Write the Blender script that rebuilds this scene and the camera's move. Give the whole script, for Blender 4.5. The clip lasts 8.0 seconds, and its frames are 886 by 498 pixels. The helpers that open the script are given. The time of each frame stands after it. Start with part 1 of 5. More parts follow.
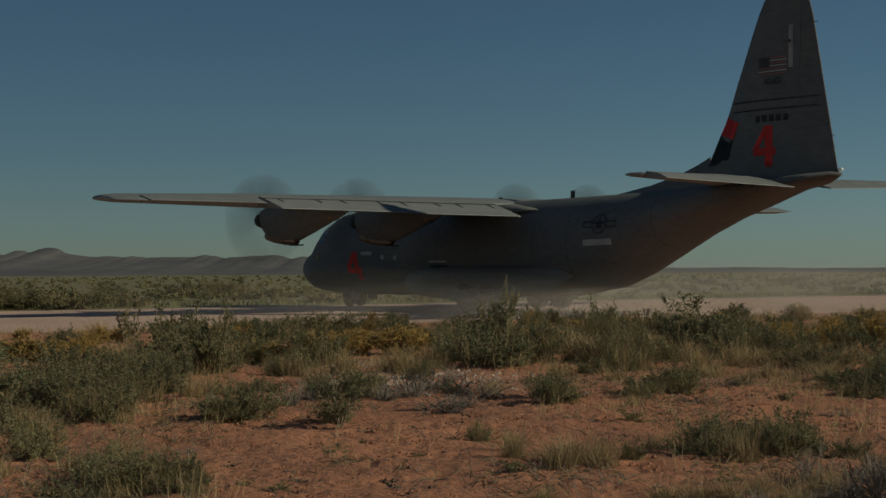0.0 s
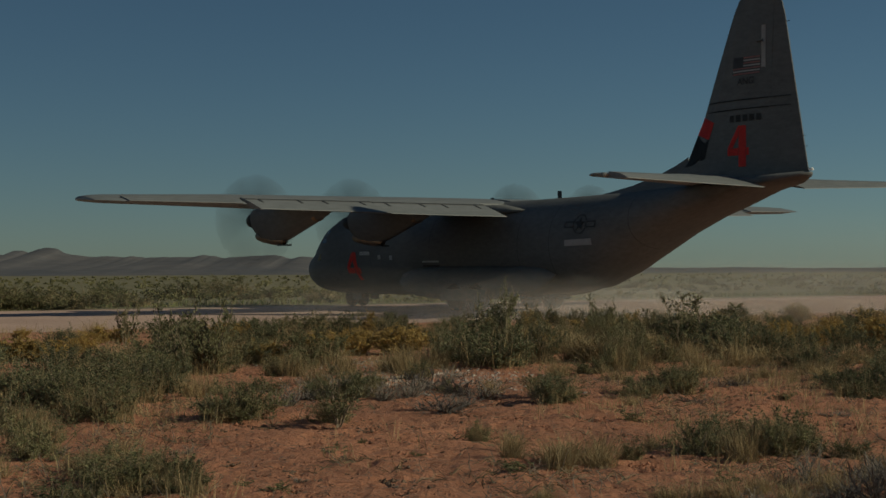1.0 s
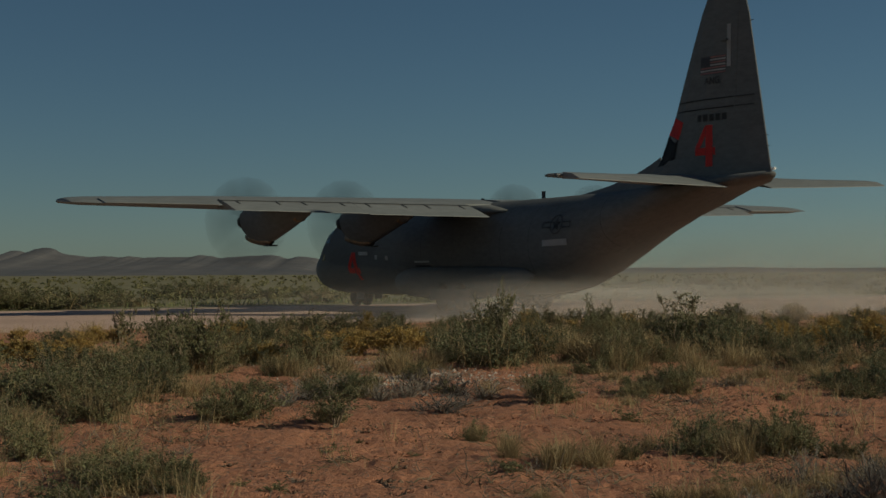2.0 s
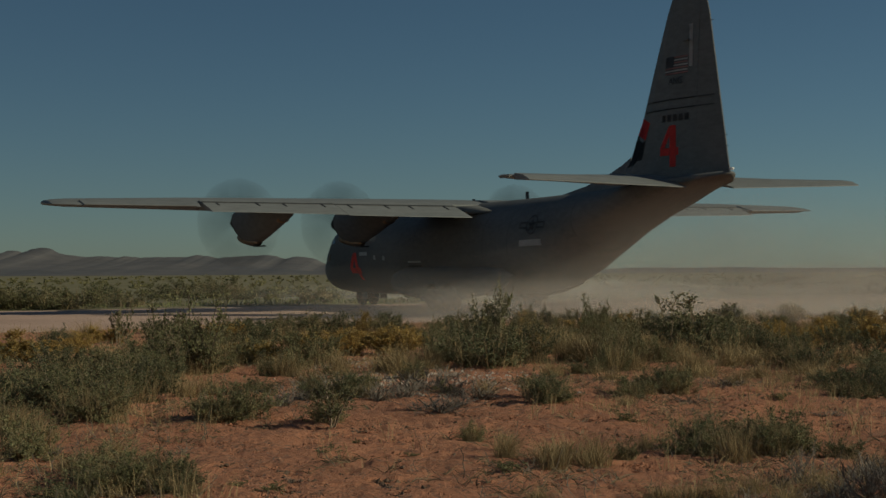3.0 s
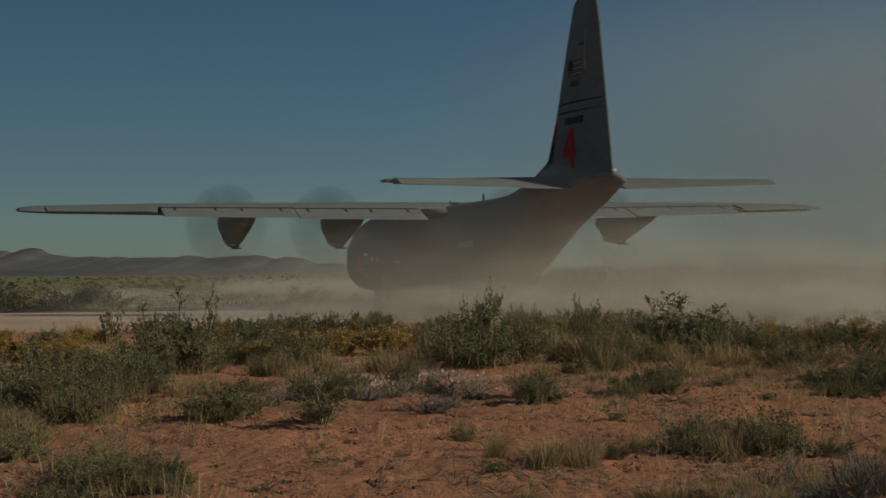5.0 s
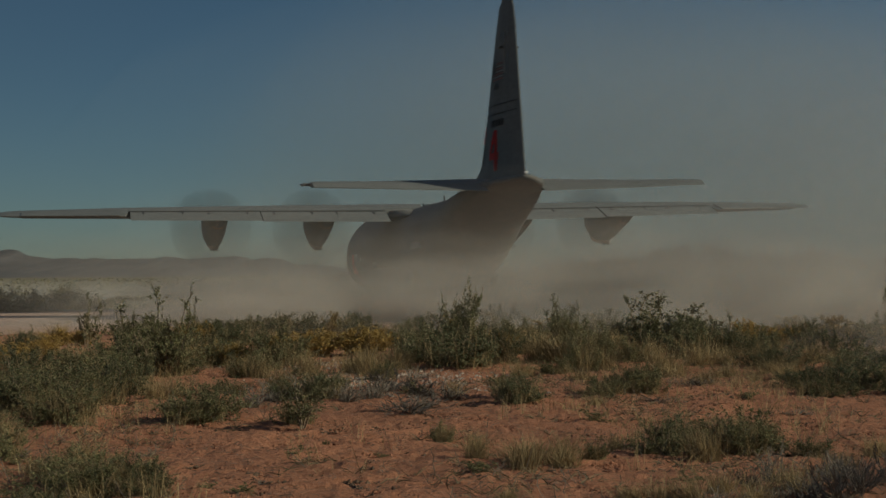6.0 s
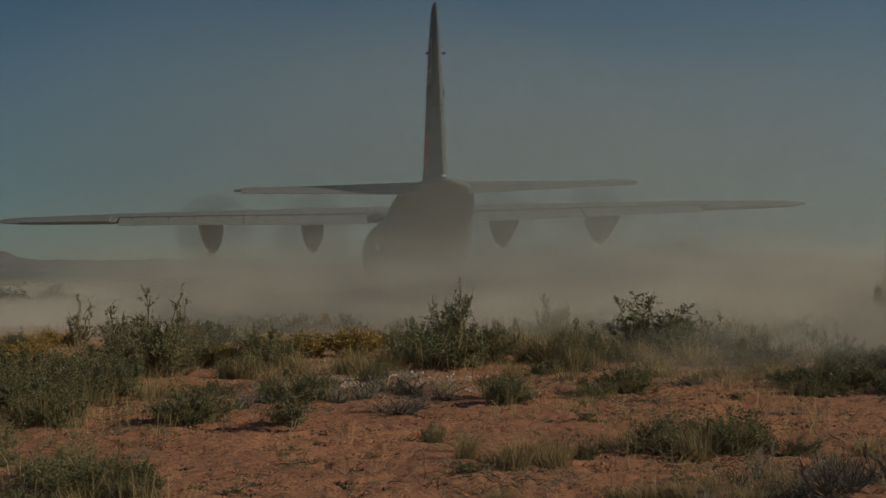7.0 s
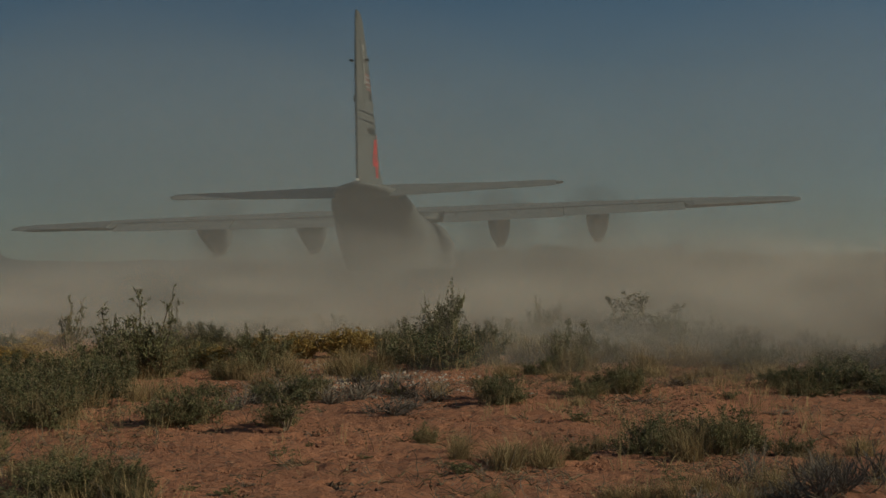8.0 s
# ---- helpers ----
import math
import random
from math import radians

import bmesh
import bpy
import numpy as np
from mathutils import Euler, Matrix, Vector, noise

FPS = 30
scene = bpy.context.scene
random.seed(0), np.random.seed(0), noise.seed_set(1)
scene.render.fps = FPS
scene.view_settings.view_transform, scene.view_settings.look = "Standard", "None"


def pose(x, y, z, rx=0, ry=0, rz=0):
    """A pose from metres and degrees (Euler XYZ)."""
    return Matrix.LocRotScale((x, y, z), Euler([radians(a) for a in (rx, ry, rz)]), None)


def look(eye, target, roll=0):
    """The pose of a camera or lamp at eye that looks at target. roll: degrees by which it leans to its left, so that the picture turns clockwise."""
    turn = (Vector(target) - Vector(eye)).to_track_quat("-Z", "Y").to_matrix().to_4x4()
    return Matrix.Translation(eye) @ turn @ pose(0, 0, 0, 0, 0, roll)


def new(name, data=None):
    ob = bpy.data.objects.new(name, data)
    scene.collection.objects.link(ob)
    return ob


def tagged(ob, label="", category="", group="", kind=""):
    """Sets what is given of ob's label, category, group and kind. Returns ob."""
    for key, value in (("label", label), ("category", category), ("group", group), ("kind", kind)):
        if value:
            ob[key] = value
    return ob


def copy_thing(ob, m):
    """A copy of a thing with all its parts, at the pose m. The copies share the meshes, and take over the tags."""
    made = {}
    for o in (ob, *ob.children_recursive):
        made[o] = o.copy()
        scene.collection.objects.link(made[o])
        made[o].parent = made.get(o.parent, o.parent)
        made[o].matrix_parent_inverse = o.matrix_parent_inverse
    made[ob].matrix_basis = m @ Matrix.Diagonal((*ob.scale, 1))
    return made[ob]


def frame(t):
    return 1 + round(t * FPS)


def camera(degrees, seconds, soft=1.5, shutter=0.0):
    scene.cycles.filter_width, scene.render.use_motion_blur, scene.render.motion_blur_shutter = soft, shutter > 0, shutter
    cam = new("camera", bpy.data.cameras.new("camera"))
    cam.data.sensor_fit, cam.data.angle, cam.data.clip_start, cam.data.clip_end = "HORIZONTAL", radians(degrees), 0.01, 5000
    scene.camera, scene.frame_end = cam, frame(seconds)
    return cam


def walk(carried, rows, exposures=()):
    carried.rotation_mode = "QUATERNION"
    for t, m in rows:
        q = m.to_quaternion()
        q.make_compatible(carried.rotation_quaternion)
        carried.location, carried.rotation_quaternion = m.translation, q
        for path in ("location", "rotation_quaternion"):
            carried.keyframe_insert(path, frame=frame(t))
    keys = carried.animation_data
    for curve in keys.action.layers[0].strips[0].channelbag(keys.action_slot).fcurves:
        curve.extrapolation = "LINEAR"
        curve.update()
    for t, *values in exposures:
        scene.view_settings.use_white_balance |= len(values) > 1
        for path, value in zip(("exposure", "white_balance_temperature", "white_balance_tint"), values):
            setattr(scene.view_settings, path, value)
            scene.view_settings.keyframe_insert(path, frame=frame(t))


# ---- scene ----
cam = camera(32.77, 8.0, soft=1.5, shutter=0.76)
H = 1.691
walk(cam, [
    (0, pose(0, 0, H, 90.924, 0, 0) @ pose(0, 0, 0, 0, 0, -0.262)),
    (0.5, pose(0, 0, H, 90.924, 0, -0.030) @ pose(0, 0, 0, 0, 0, -0.262)),
    (1, pose(0, 0, H, 90.924, 0, -0.036) @ pose(0, 0, 0, 0, 0, -0.262)),
    (1.5, pose(0, 0, H, 90.924, 0, -0.086) @ pose(0, 0, 0, 0, 0, -0.262)),
    (3, pose(0, 0, H, 90.924, 0, -0.258) @ pose(0, 0, 0, 0, 0, -0.262)),
    (3.5, pose(0, 0, H, 90.924, 0, -0.301) @ pose(0, 0, 0, 0, 0, -0.262)),
    (4, pose(0, 0, H, 90.924, 0, -0.322) @ pose(0, 0, 0, 0, 0, -0.262)),
    (4.5, pose(0, 0, H, 90.924, 0, -0.365) @ pose(0, 0, 0, 0, 0, -0.262)),
    (6, pose(0, 0, H, 90.941, 0, -1.418) @ pose(0, 0, 0, 0, 0, -0.434)),
    (6.5, pose(0, 0, H, 90.952, 0, -1.697) @ pose(0, 0, 0, 0, 0, -0.520)),
    (7, pose(0, 0, H, 90.967, 0, -1.783) @ pose(0, 0, 0, 0, 0, -0.548)),
    (7.5, pose(0, 0, H, 90.967, 0, -1.890) @ pose(0, 0, 0, 0, 0, -0.577)),
    (8, pose(0, 0, H, 90.984, 0, -2.083) @ pose(0, 0, 0, 0, 0, -0.663)),
], exposures=[(0, -0.20, 5950, -8), (4.5, -0.20, 6050, -8), (6, -0.22, 5950, -7), (8, -0.34, 6100, -7)])

# ---- light ----
SUN_DIR = Vector((0.956 * math.cos(radians(26)), -0.292 * math.cos(radians(26)), math.sin(radians(26)))).normalized()
world = bpy.data.worlds.new("sky")
scene.world = world
world.use_nodes = True
wn = world.node_tree
sky = wn.nodes.new("ShaderNodeTexSky")
sky.sky_type = "NISHITA"
sky.sun_disc = False
sky.sun_elevation = math.asin(SUN_DIR.z)
sky.sun_rotation = -math.atan2(SUN_DIR.x, SUN_DIR.y)
sky.altitude = 2200
sky.air_density, sky.dust_density, sky.ozone_density = 1.0, 1.6, 2.2
wn.nodes["Background"].inputs["Strength"].default_value = 0.0345
wn.links.new(sky.outputs["Color"], wn.nodes["Background"].inputs["Color"])
sun = new("sun", bpy.data.lights.new("sun", "SUN"))
sun.data.energy, sun.data.angle, sun.data.color = 3.75, radians(0.6), (1.0, 0.83, 0.63)
sun.matrix_world = look(SUN_DIR * 100, (0, 0, 0))

scene.cycles.transparent_max_bounces = 64


# ---- materials ----
def nodes_of(name):
    m = bpy.data.materials.new(name)
    m.use_nodes = True
    t = m.node_tree
    return m, t.nodes, t.links, t.nodes["Principled BSDF"]


def mixed(n, l, a, b, fac):
    x = n.new("ShaderNodeMix")
    x.data_type = "RGBA"
    for sock, v in ((x.inputs[6], a), (x.inputs[7], b)):
        if isinstance(v, tuple):
            sock.default_value = (*v, 1)
        else:
            l.new(v, sock)
    l.new(fac, x.inputs[0])
    return x.outputs[2]


def ramp(n, l, src, lo, hi):
    r = n.new("ShaderNodeMapRange")
    r.inputs[1].default_value, r.inputs[2].default_value = lo, hi
    l.new(src, r.inputs[0])
    return r.outputs[0]


def noise_node(n, l, scale, detail=4.0, rough=0.6, src="Object", stretch=None):
    c = n.new("ShaderNodeTexCoord")
    v = c.outputs[src]
    if stretch:
        mp = n.new("ShaderNodeMapping")
        mp.inputs["Scale"].default_value = stretch
        l.new(v, mp.inputs["Vector"])
        v = mp.outputs["Vector"]
    t = n.new("ShaderNodeTexNoise")
    t.inputs["Scale"].default_value, t.inputs["Detail"].default_value, t.inputs["Roughness"].default_value = scale, detail, rough
    l.new(v, t.inputs["Vector"])
    return t.outputs["Fac"]


def surface(name, a, b, scale, rough=0.8, metal=0.0, bump=0.0, fine=None, island=0.0, src="Object", stretch=None, spec=0.3):
    """Two colours mixed by coarse noise, broken up by fine noise, with relief."""
    m, n, l, p = nodes_of(name)
    big = noise_node(n, l, scale, src=src, stretch=stretch)
    col = mixed(n, l, a, b, ramp(n, l, big, 0.32, 0.68))
    small = noise_node(n, l, fine or scale * 9, 6, 0.7, src=src, stretch=stretch)
    hsv = n.new("ShaderNodeHueSaturation")
    l.new(col, hsv.inputs["Color"])
    val = ramp(n, l, small, 0.2, 0.8)
    rg = n.new("ShaderNodeMapRange")
    rg.inputs[3].default_value, rg.inputs[4].default_value = 0.72, 1.28
    l.new(val, rg.inputs[0])
    out = rg.outputs[0]
    if island:
        geo = n.new("ShaderNodeNewGeometry")
        r2 = n.new("ShaderNodeMapRange")
        r2.inputs[3].default_value, r2.inputs[4].default_value = 1 - island, 1 + island
        l.new(geo.outputs["Random Per Island"], r2.inputs[0])
        mu = n.new("ShaderNodeMath")
        mu.operation = "MULTIPLY"
        l.new(out, mu.inputs[0])
        l.new(r2.outputs[0], mu.inputs[1])
        out = mu.outputs[0]
    l.new(out, hsv.inputs["Value"])
    l.new(hsv.outputs["Color"], p.inputs["Base Color"])
    p.inputs["Roughness"].default_value, p.inputs["Metallic"].default_value = rough, metal
    p.inputs["Specular IOR Level"].default_value = spec
    if bump:
        bm = n.new("ShaderNodeBump")
        bm.inputs["Strength"].default_value, bm.inputs["Distance"].default_value = bump, 0.05
        l.new(small, bm.inputs["Height"])
        l.new(bm.outputs["Normal"], p.inputs["Normal"])
    return m


def leaf_material(name, a, b, through_light=0.25):
    m, n, l, p = nodes_of(name)
    geo = n.new("ShaderNodeNewGeometry")
    info = n.new("ShaderNodeObjectInfo")
    col = mixed(n, l, a, b, geo.outputs["Random Per Island"])
    hsv = n.new("ShaderNodeHueSaturation")
    l.new(col, hsv.inputs["Color"])
    rg = n.new("ShaderNodeMapRange")
    rg.inputs[3].default_value, rg.inputs[4].default_value = 0.75, 1.25
    l.new(info.outputs["Random"], rg.inputs[0])
    l.new(rg.outputs[0], hsv.inputs["Value"])
    l.new(hsv.outputs["Color"], p.inputs["Base Color"])
    p.inputs["Roughness"].default_value = 0.6
    p.inputs["Specular IOR Level"].default_value = 0.25
    tr = n.new("ShaderNodeBsdfTranslucent")
    l.new(hsv.outputs["Color"], tr.inputs["Color"])
    mx = n.new("ShaderNodeMixShader")
    mx.inputs[0].default_value = through_light
    l.new(p.outputs[0], mx.inputs[1])
    l.new(tr.outputs[0], mx.inputs[2])
    l.new(mx.outputs[0], n["Material Output"].inputs["Surface"])
    return m


def soil():
    """Red soil with darker litter, painted-in crack shade and paler crust in patches."""
    m = surface("red_soil", (0.44, 0.192, 0.106), (0.30, 0.134, 0.078), 0.35, 0.95, bump=1.0, fine=11)
    n, l = m.node_tree.nodes, m.node_tree.links
    p = n["Principled BSDF"]
    old = p.inputs["Base Color"].links[0].from_socket
    # dark flecks: litter, and the shade of cracks and pits as colour
    spots = ramp(n, l, noise_node(n, l, 16, 5, 0.75), 0.53, 0.62)
    where = ramp(n, l, noise_node(n, l, 0.8, 3, 0.6), 0.32, 0.52)
    mu = n.new("ShaderNodeMath")
    mu.operation = "MULTIPLY"
    l.new(spots, mu.inputs[0])
    l.new(where, mu.inputs[1])
    dark = mixed(n, l, old, (0.13, 0.085, 0.06), mu.outputs[0])
    pale = ramp(n, l, noise_node(n, l, 7, 5, 0.7), 0.60, 0.72)
    l.new(mixed(n, l, dark, (0.50, 0.27, 0.165), pale), p.inputs["Base Color"])
    return m


SOIL = soil()
STRIP = surface("packed_gravel", (0.50, 0.34, 0.27), (0.39, 0.262, 0.205), 0.12, 0.95, bump=0.5, fine=5)
PLAIN = surface("scrub_plain", (0.135, 0.12, 0.06), (0.185, 0.155, 0.085), 0.03, 0.95, fine=0.4)
# brown rock greyed towards blue: the haze of distance is in its colour
HAZED_ROCK = surface("far_hazed_rock", (0.115, 0.105, 0.105), (0.08, 0.078, 0.085), 0.004, 0.95, fine=0.02)
GRAVEL = surface("pale_gravel", (0.42, 0.345, 0.285), (0.28, 0.22, 0.18), 3.0, 0.9, island=0.3)
CLOD = surface("soil_clod", (0.33, 0.15, 0.088), (0.22, 0.10, 0.062), 3.0, 0.95, island=0.3)
GREEN = leaf_material("shrub_leaf", (0.07, 0.078, 0.034), (0.25, 0.225, 0.115))
DARKGREEN = leaf_material("dark_shrub_leaf", (0.055, 0.066, 0.032), (0.19, 0.18, 0.095))
YELLOW = leaf_material("yellow_bloom", (0.40, 0.255, 0.075), (0.29, 0.215, 0.08))
VERGE = leaf_material("verge_grass_blade", (0.12, 0.145, 0.05), (0.21, 0.19, 0.085))
FARDRY = leaf_material("far_dry_blade", (0.21, 0.18, 0.085), (0.14, 0.135, 0.06))
DRY = leaf_material("dry_grass_blade", (0.41, 0.30, 0.16), (0.22, 0.17, 0.088))
STEM = surface("brown_stem", (0.20, 0.15, 0.10), (0.30, 0.235, 0.17), 8, 0.9)
LITTER = surface("dark_leaf_litter", (0.075, 0.052, 0.038), (0.15, 0.095, 0.062), 6, 0.95, island=0.3)
DARKTWIG = surface("dark_weathered_twig", (0.075, 0.06, 0.05), (0.15, 0.12, 0.095), 8, 0.9, island=0.3)
WITHERED = leaf_material("withered_blade", (0.20, 0.15, 0.09), (0.12, 0.10, 0.06))
GREYSTEM = surface("grey_dead_twig", (0.105, 0.088, 0.072), (0.215, 0.18, 0.15), 8, 0.9, island=0.2)
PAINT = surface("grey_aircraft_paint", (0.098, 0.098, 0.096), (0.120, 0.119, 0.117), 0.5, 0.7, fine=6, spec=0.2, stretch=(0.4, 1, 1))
# the aircraft's one grey, raised to hold bounced light on wings and tailplane
LIT_PAINT = surface("lit_grey_aircraft_paint", (0.148, 0.152, 0.152), (0.175, 0.177, 0.176), 0.5, 0.6, fine=5, spec=0.35, stretch=(1, 0.3, 1))
DARKPAINT = surface("black_paint", (0.025, 0.025, 0.027), (0.04, 0.04, 0.04), 1.5, 0.6)
RED = surface("red_marking_paint", (0.88, 0.055, 0.05), (0.78, 0.05, 0.045), 2.0, 0.55)
WHITE = surface("pale_marking_paint", (0.60, 0.58, 0.56), (0.5, 0.48, 0.47), 2.0, 0.6)
FLAGRED = surface("faded_red_stripe", (0.42, 0.20, 0.19), (0.38, 0.17, 0.17), 2.0, 0.6)
SUBDUED = surface("subdued_marking_paint", (0.058, 0.058, 0.058), (0.068, 0.068, 0.068), 2.0, 0.7)
FLAGBLUE = surface("dark_blue_canton", (0.088, 0.09, 0.10), (0.096, 0.097, 0.108), 2.0, 0.6)
TYRE = surface("black_rubber", (0.02, 0.02, 0.02), (0.035, 0.03, 0.028), 4, 0.9)
HUBMETAL = surface("dull_metal", (0.35, 0.34, 0.33), (0.25, 0.25, 0.25), 4, 0.45, metal=0.7)
METAL = surface("heat_stained_metal", (0.30, 0.20, 0.13), (0.18, 0.135, 0.10), 3, 0.45, metal=0.8)
BLADE = surface("dark_blade", (0.03, 0.03, 0.033), (0.045, 0.045, 0.045), 3, 0.6)
m_, n_, l_, p_ = nodes_of("cockpit_glass")
p_.inputs["Base Color"].default_value, p_.inputs["Roughness"].default_value = (0.02, 0.025, 0.03, 1), 0.06
GLASS = m_
m_, n_, l_, p_ = nodes_of("beacon_lens")
p_.inputs["Base Color"].default_value = (0.9, 0.85, 0.8, 1)
p_.inputs["Roughness"].default_value = 0.2
LENS = m_


# ---- mesh tools ----
def mesh_object(name, verts, faces, material, parent=None, label="", smooth=False):
    me = bpy.data.meshes.new(name)
    me.from_pydata([tuple(v) for v in verts], [], [tuple(f) for f in faces])
    me.materials.append(material)
    if smooth:
        me.polygons.foreach_set("use_smooth", [True] * len(me.polygons))
    me.update()
    ob = new(name, me)
    if parent:
        ob.parent = parent
    if label:
        ob["label"] = label
    return ob


def part(name, bm, material, parent=None, label="", smooth=False):
    bmesh.ops.recalc_face_normals(bm, faces=bm.faces)
    me = bpy.data.meshes.new(name)
    bm.to_mesh(me)
    bm.free()
    me.materials.append(material)
    if smooth:
        me.polygons.foreach_set("use_smooth", [True] * len(me.polygons))
    ob = new(name, me)
    if parent:
        ob.parent = parent
    if label:
        ob["label"] = label
    return ob


def loft(rings, cap=True):
    """A skin over rings of equally many points."""
    bm = bmesh.new()
    rows = [[bm.verts.new(p) for p in r] for r in rings]
    k = len(rows[0])
    for a, b in zip(rows, rows[1:]):
        for i in range(k):
            bm.faces.new((a[i], a[(i + 1) % k], b[(i + 1) % k], b[i]))
    if cap:
        bm.faces.new(rows[0][::-1])
        bm.faces.new(rows[-1])
    return bm


def box(x0, x1, y0, y1, z0, z1, bevel=0.0):
    bm = bmesh.new()
    bmesh.ops.create_cube(bm, size=1, matrix=Matrix.Translation(((x0 + x1) / 2, (y0 + y1) / 2, (z0 + z1) / 2)) @ Matrix.Diagonal((x1 - x0, y1 - y0, z1 - z0, 1)))
    if bevel:
        bmesh.ops.bevel(bm, geom=bm.edges[:], offset=bevel, segments=2, affect="EDGES")
    return bm


def lathe(profile, axis="x", n=28):
    """Rings round the x or y axis; profile of (along, radius)."""
    rings = []
    for a, r in profile:
        ring = []
        for i in range(n):
            t = 2 * math.pi * i / n
            c, s = r * math.cos(t), r * math.sin(t)
            ring.append((a, c, s) if axis == "x" else (c, a, s))
        rings.append(ring)
    return loft(rings)


def lerp_table(rows, x):
    """Smooth values from rows (x, a, b, ...), x falling."""
    xs = [r[0] for r in rows][::-1]
    return [float(np.interp(x, xs, [r[k] for r in rows][::-1])) for k in range(1, len(rows[0]))]


# ---- setting ----
def far_edge(x):
    return 88.0 + 0.70 * x


def near_edge(x):
    return 50.5 + 0.58 * x


def ground():
    ys = np.concatenate([np.linspace(-60, 6, 12), np.linspace(7, 38, 440), np.geomspace(38.5, 4800, 60)])
    verts, faces = [], []
    u = np.concatenate([np.linspace(-1, -0.30, 14)[:-1], np.linspace(-0.30, 0.36, 420), np.linspace(0.36, 1, 14)[1:]])
    for y in ys:
        span = max(30.0, 1.2 * abs(y))
        for a in u:
            x = a * span
            z = 0.0
            if 4 < y < 46:
                fade = min(1, (y - 4) / 4) * min(1, (46 - y) / 8)
                z = fade * (0.10 * noise.noise((x * 0.22, y * 0.22, 3)) + 0.045 * noise.noise((x * 1.3, y * 1.3, 7)) + 0.055 * (0.4 - abs(noise.noise((x * 1.9, y * 2.6, 5)))) + 0.03 * (0.3 - abs(noise.noise((x * 5.5, y * 6, 1)))) + 0.028 * noise.noise((x * 10, y * 7, 2)) - 0.03)
            verts.append((x, y, z - 0.01))
    k = len(u)
    for i in range(len(ys) - 1):
        for j in range(k - 1):
            faces.append((i * k + j, i * k + j + 1, (i + 1) * k + j + 1, (i + 1) * k + j))
    me = mesh_object("ground", verts, faces, SOIL, smooth=True)
    me.data.materials.append(PLAIN)
    for p in me.data.polygons:
        c = p.center
        p.material_index = 1 if c.y > near_edge(c.x) + 15 else 0
    return tagged(me, "red sandy desert soil running out to scrub plain", "ground", kind="structure")


def ground_z(x, y):
    if not 4 < y < 46:
        return -0.01
    fade = min(1, (y - 4) / 4) * min(1, (46 - y) / 8)
    return -0.01 + fade * (0.10 * noise.noise((x * 0.22, y * 0.22, 3)) + 0.045 * noise.noise((x * 1.3, y * 1.3, 7)) - 0.03)


def airstrip():
    verts, faces = [], []
    xs = np.linspace(-160, 420, 260)
    for x in xs:
        wob = 0.9 * noise.noise((x * 0.15, 0, 0)) + 0.5 * noise.noise((x * 0.6, 5, 0))
        wob2 = 0.9 * noise.noise((x * 0.15, 9, 0)) + 0.4 * noise.noise((x * 0.7, 15, 0))
        a, b = near_edge(x) + wob, far_edge(x) + wob2
        for q in range(9):
            verts.append((x, a + (b - a) * q / 8, 0.0 if 0 < q < 8 else -0.02))
    for i in range(len(xs) - 1):
        for q in range(8):
            faces.append((i * 9 + q, (i + 1) * 9 + q, (i + 1) * 9 + q + 1, i * 9 + q + 1))
    return tagged(mesh_object("runway", verts, faces, STRIP, smooth=True), "pale packed dirt and gravel airstrip", "airstrip", kind="structure")


def ridge(name, dist, x0, x1, height, label, seed, rough_=4.0):
    """A mountain range whose crest follows height(x)."""
    verts, faces = [], []
    xs = np.linspace(x0, x1, 260)
    for x in xs:
        top = height(x) + rough_ * noise.fractal((x * 0.015, seed, 0), 1.0, 2.0, 6) + 0.7 * rough_ * (0.5 - abs(noise.noise((x * 0.022, seed, 9)))) + 0.3 * rough_ * noise.noise((x * 0.09, seed, 4))
        for q in range(10):
            f = q / 9
            prof = f ** 1.5
            jag = 7 * (1 - f) * f * noise.noise((x * 0.025, f * 3, seed))
            verts.append((x, dist - 900 * (1 - f) + 90 * noise.noise((x * 0.008, f * 2, seed + 4)) * f, max(-2, top * prof + jag) if q else -6))
        verts.append((x, dist + 200, -6))
    k = 11
    for i in range(len(xs) - 1):
        for q in range(k - 1):
            faces.append((i * k + q, (i + 1) * k + q, (i + 1) * k + q + 1, i * k + q + 1))
    return tagged(mesh_object(name, verts, faces, HAZED_ROCK, smooth=False), label, "mountains", kind="structure")


def bump(x, c, w, h):
    return h * math.exp(-((x - c) / w) ** 4)


def left_range(x):
    base = 44 + 10 * math.exp(-((x + 1000) / 500) ** 2) if x < -420 else 44 * max(0.22, 1 - (x + 420) / 520)
    return base * 0.92 + bump(x, -1055, 48, 13) + bump(x, -1030, 60, 5) + bump(x, -1128, 20, 11) + bump(x, -1165, 110, 6) + bump(x, -1040, 40, 5) + bump(x, -620, 30, 4) + bump(x, -470, 60, 8) + bump(x, -350, 40, 10)


def right_range(x):
    return 12 + bump(x, 640, 120, 3) + bump(x, 860, 90, 3) + bump(x, 250, 160, 3)


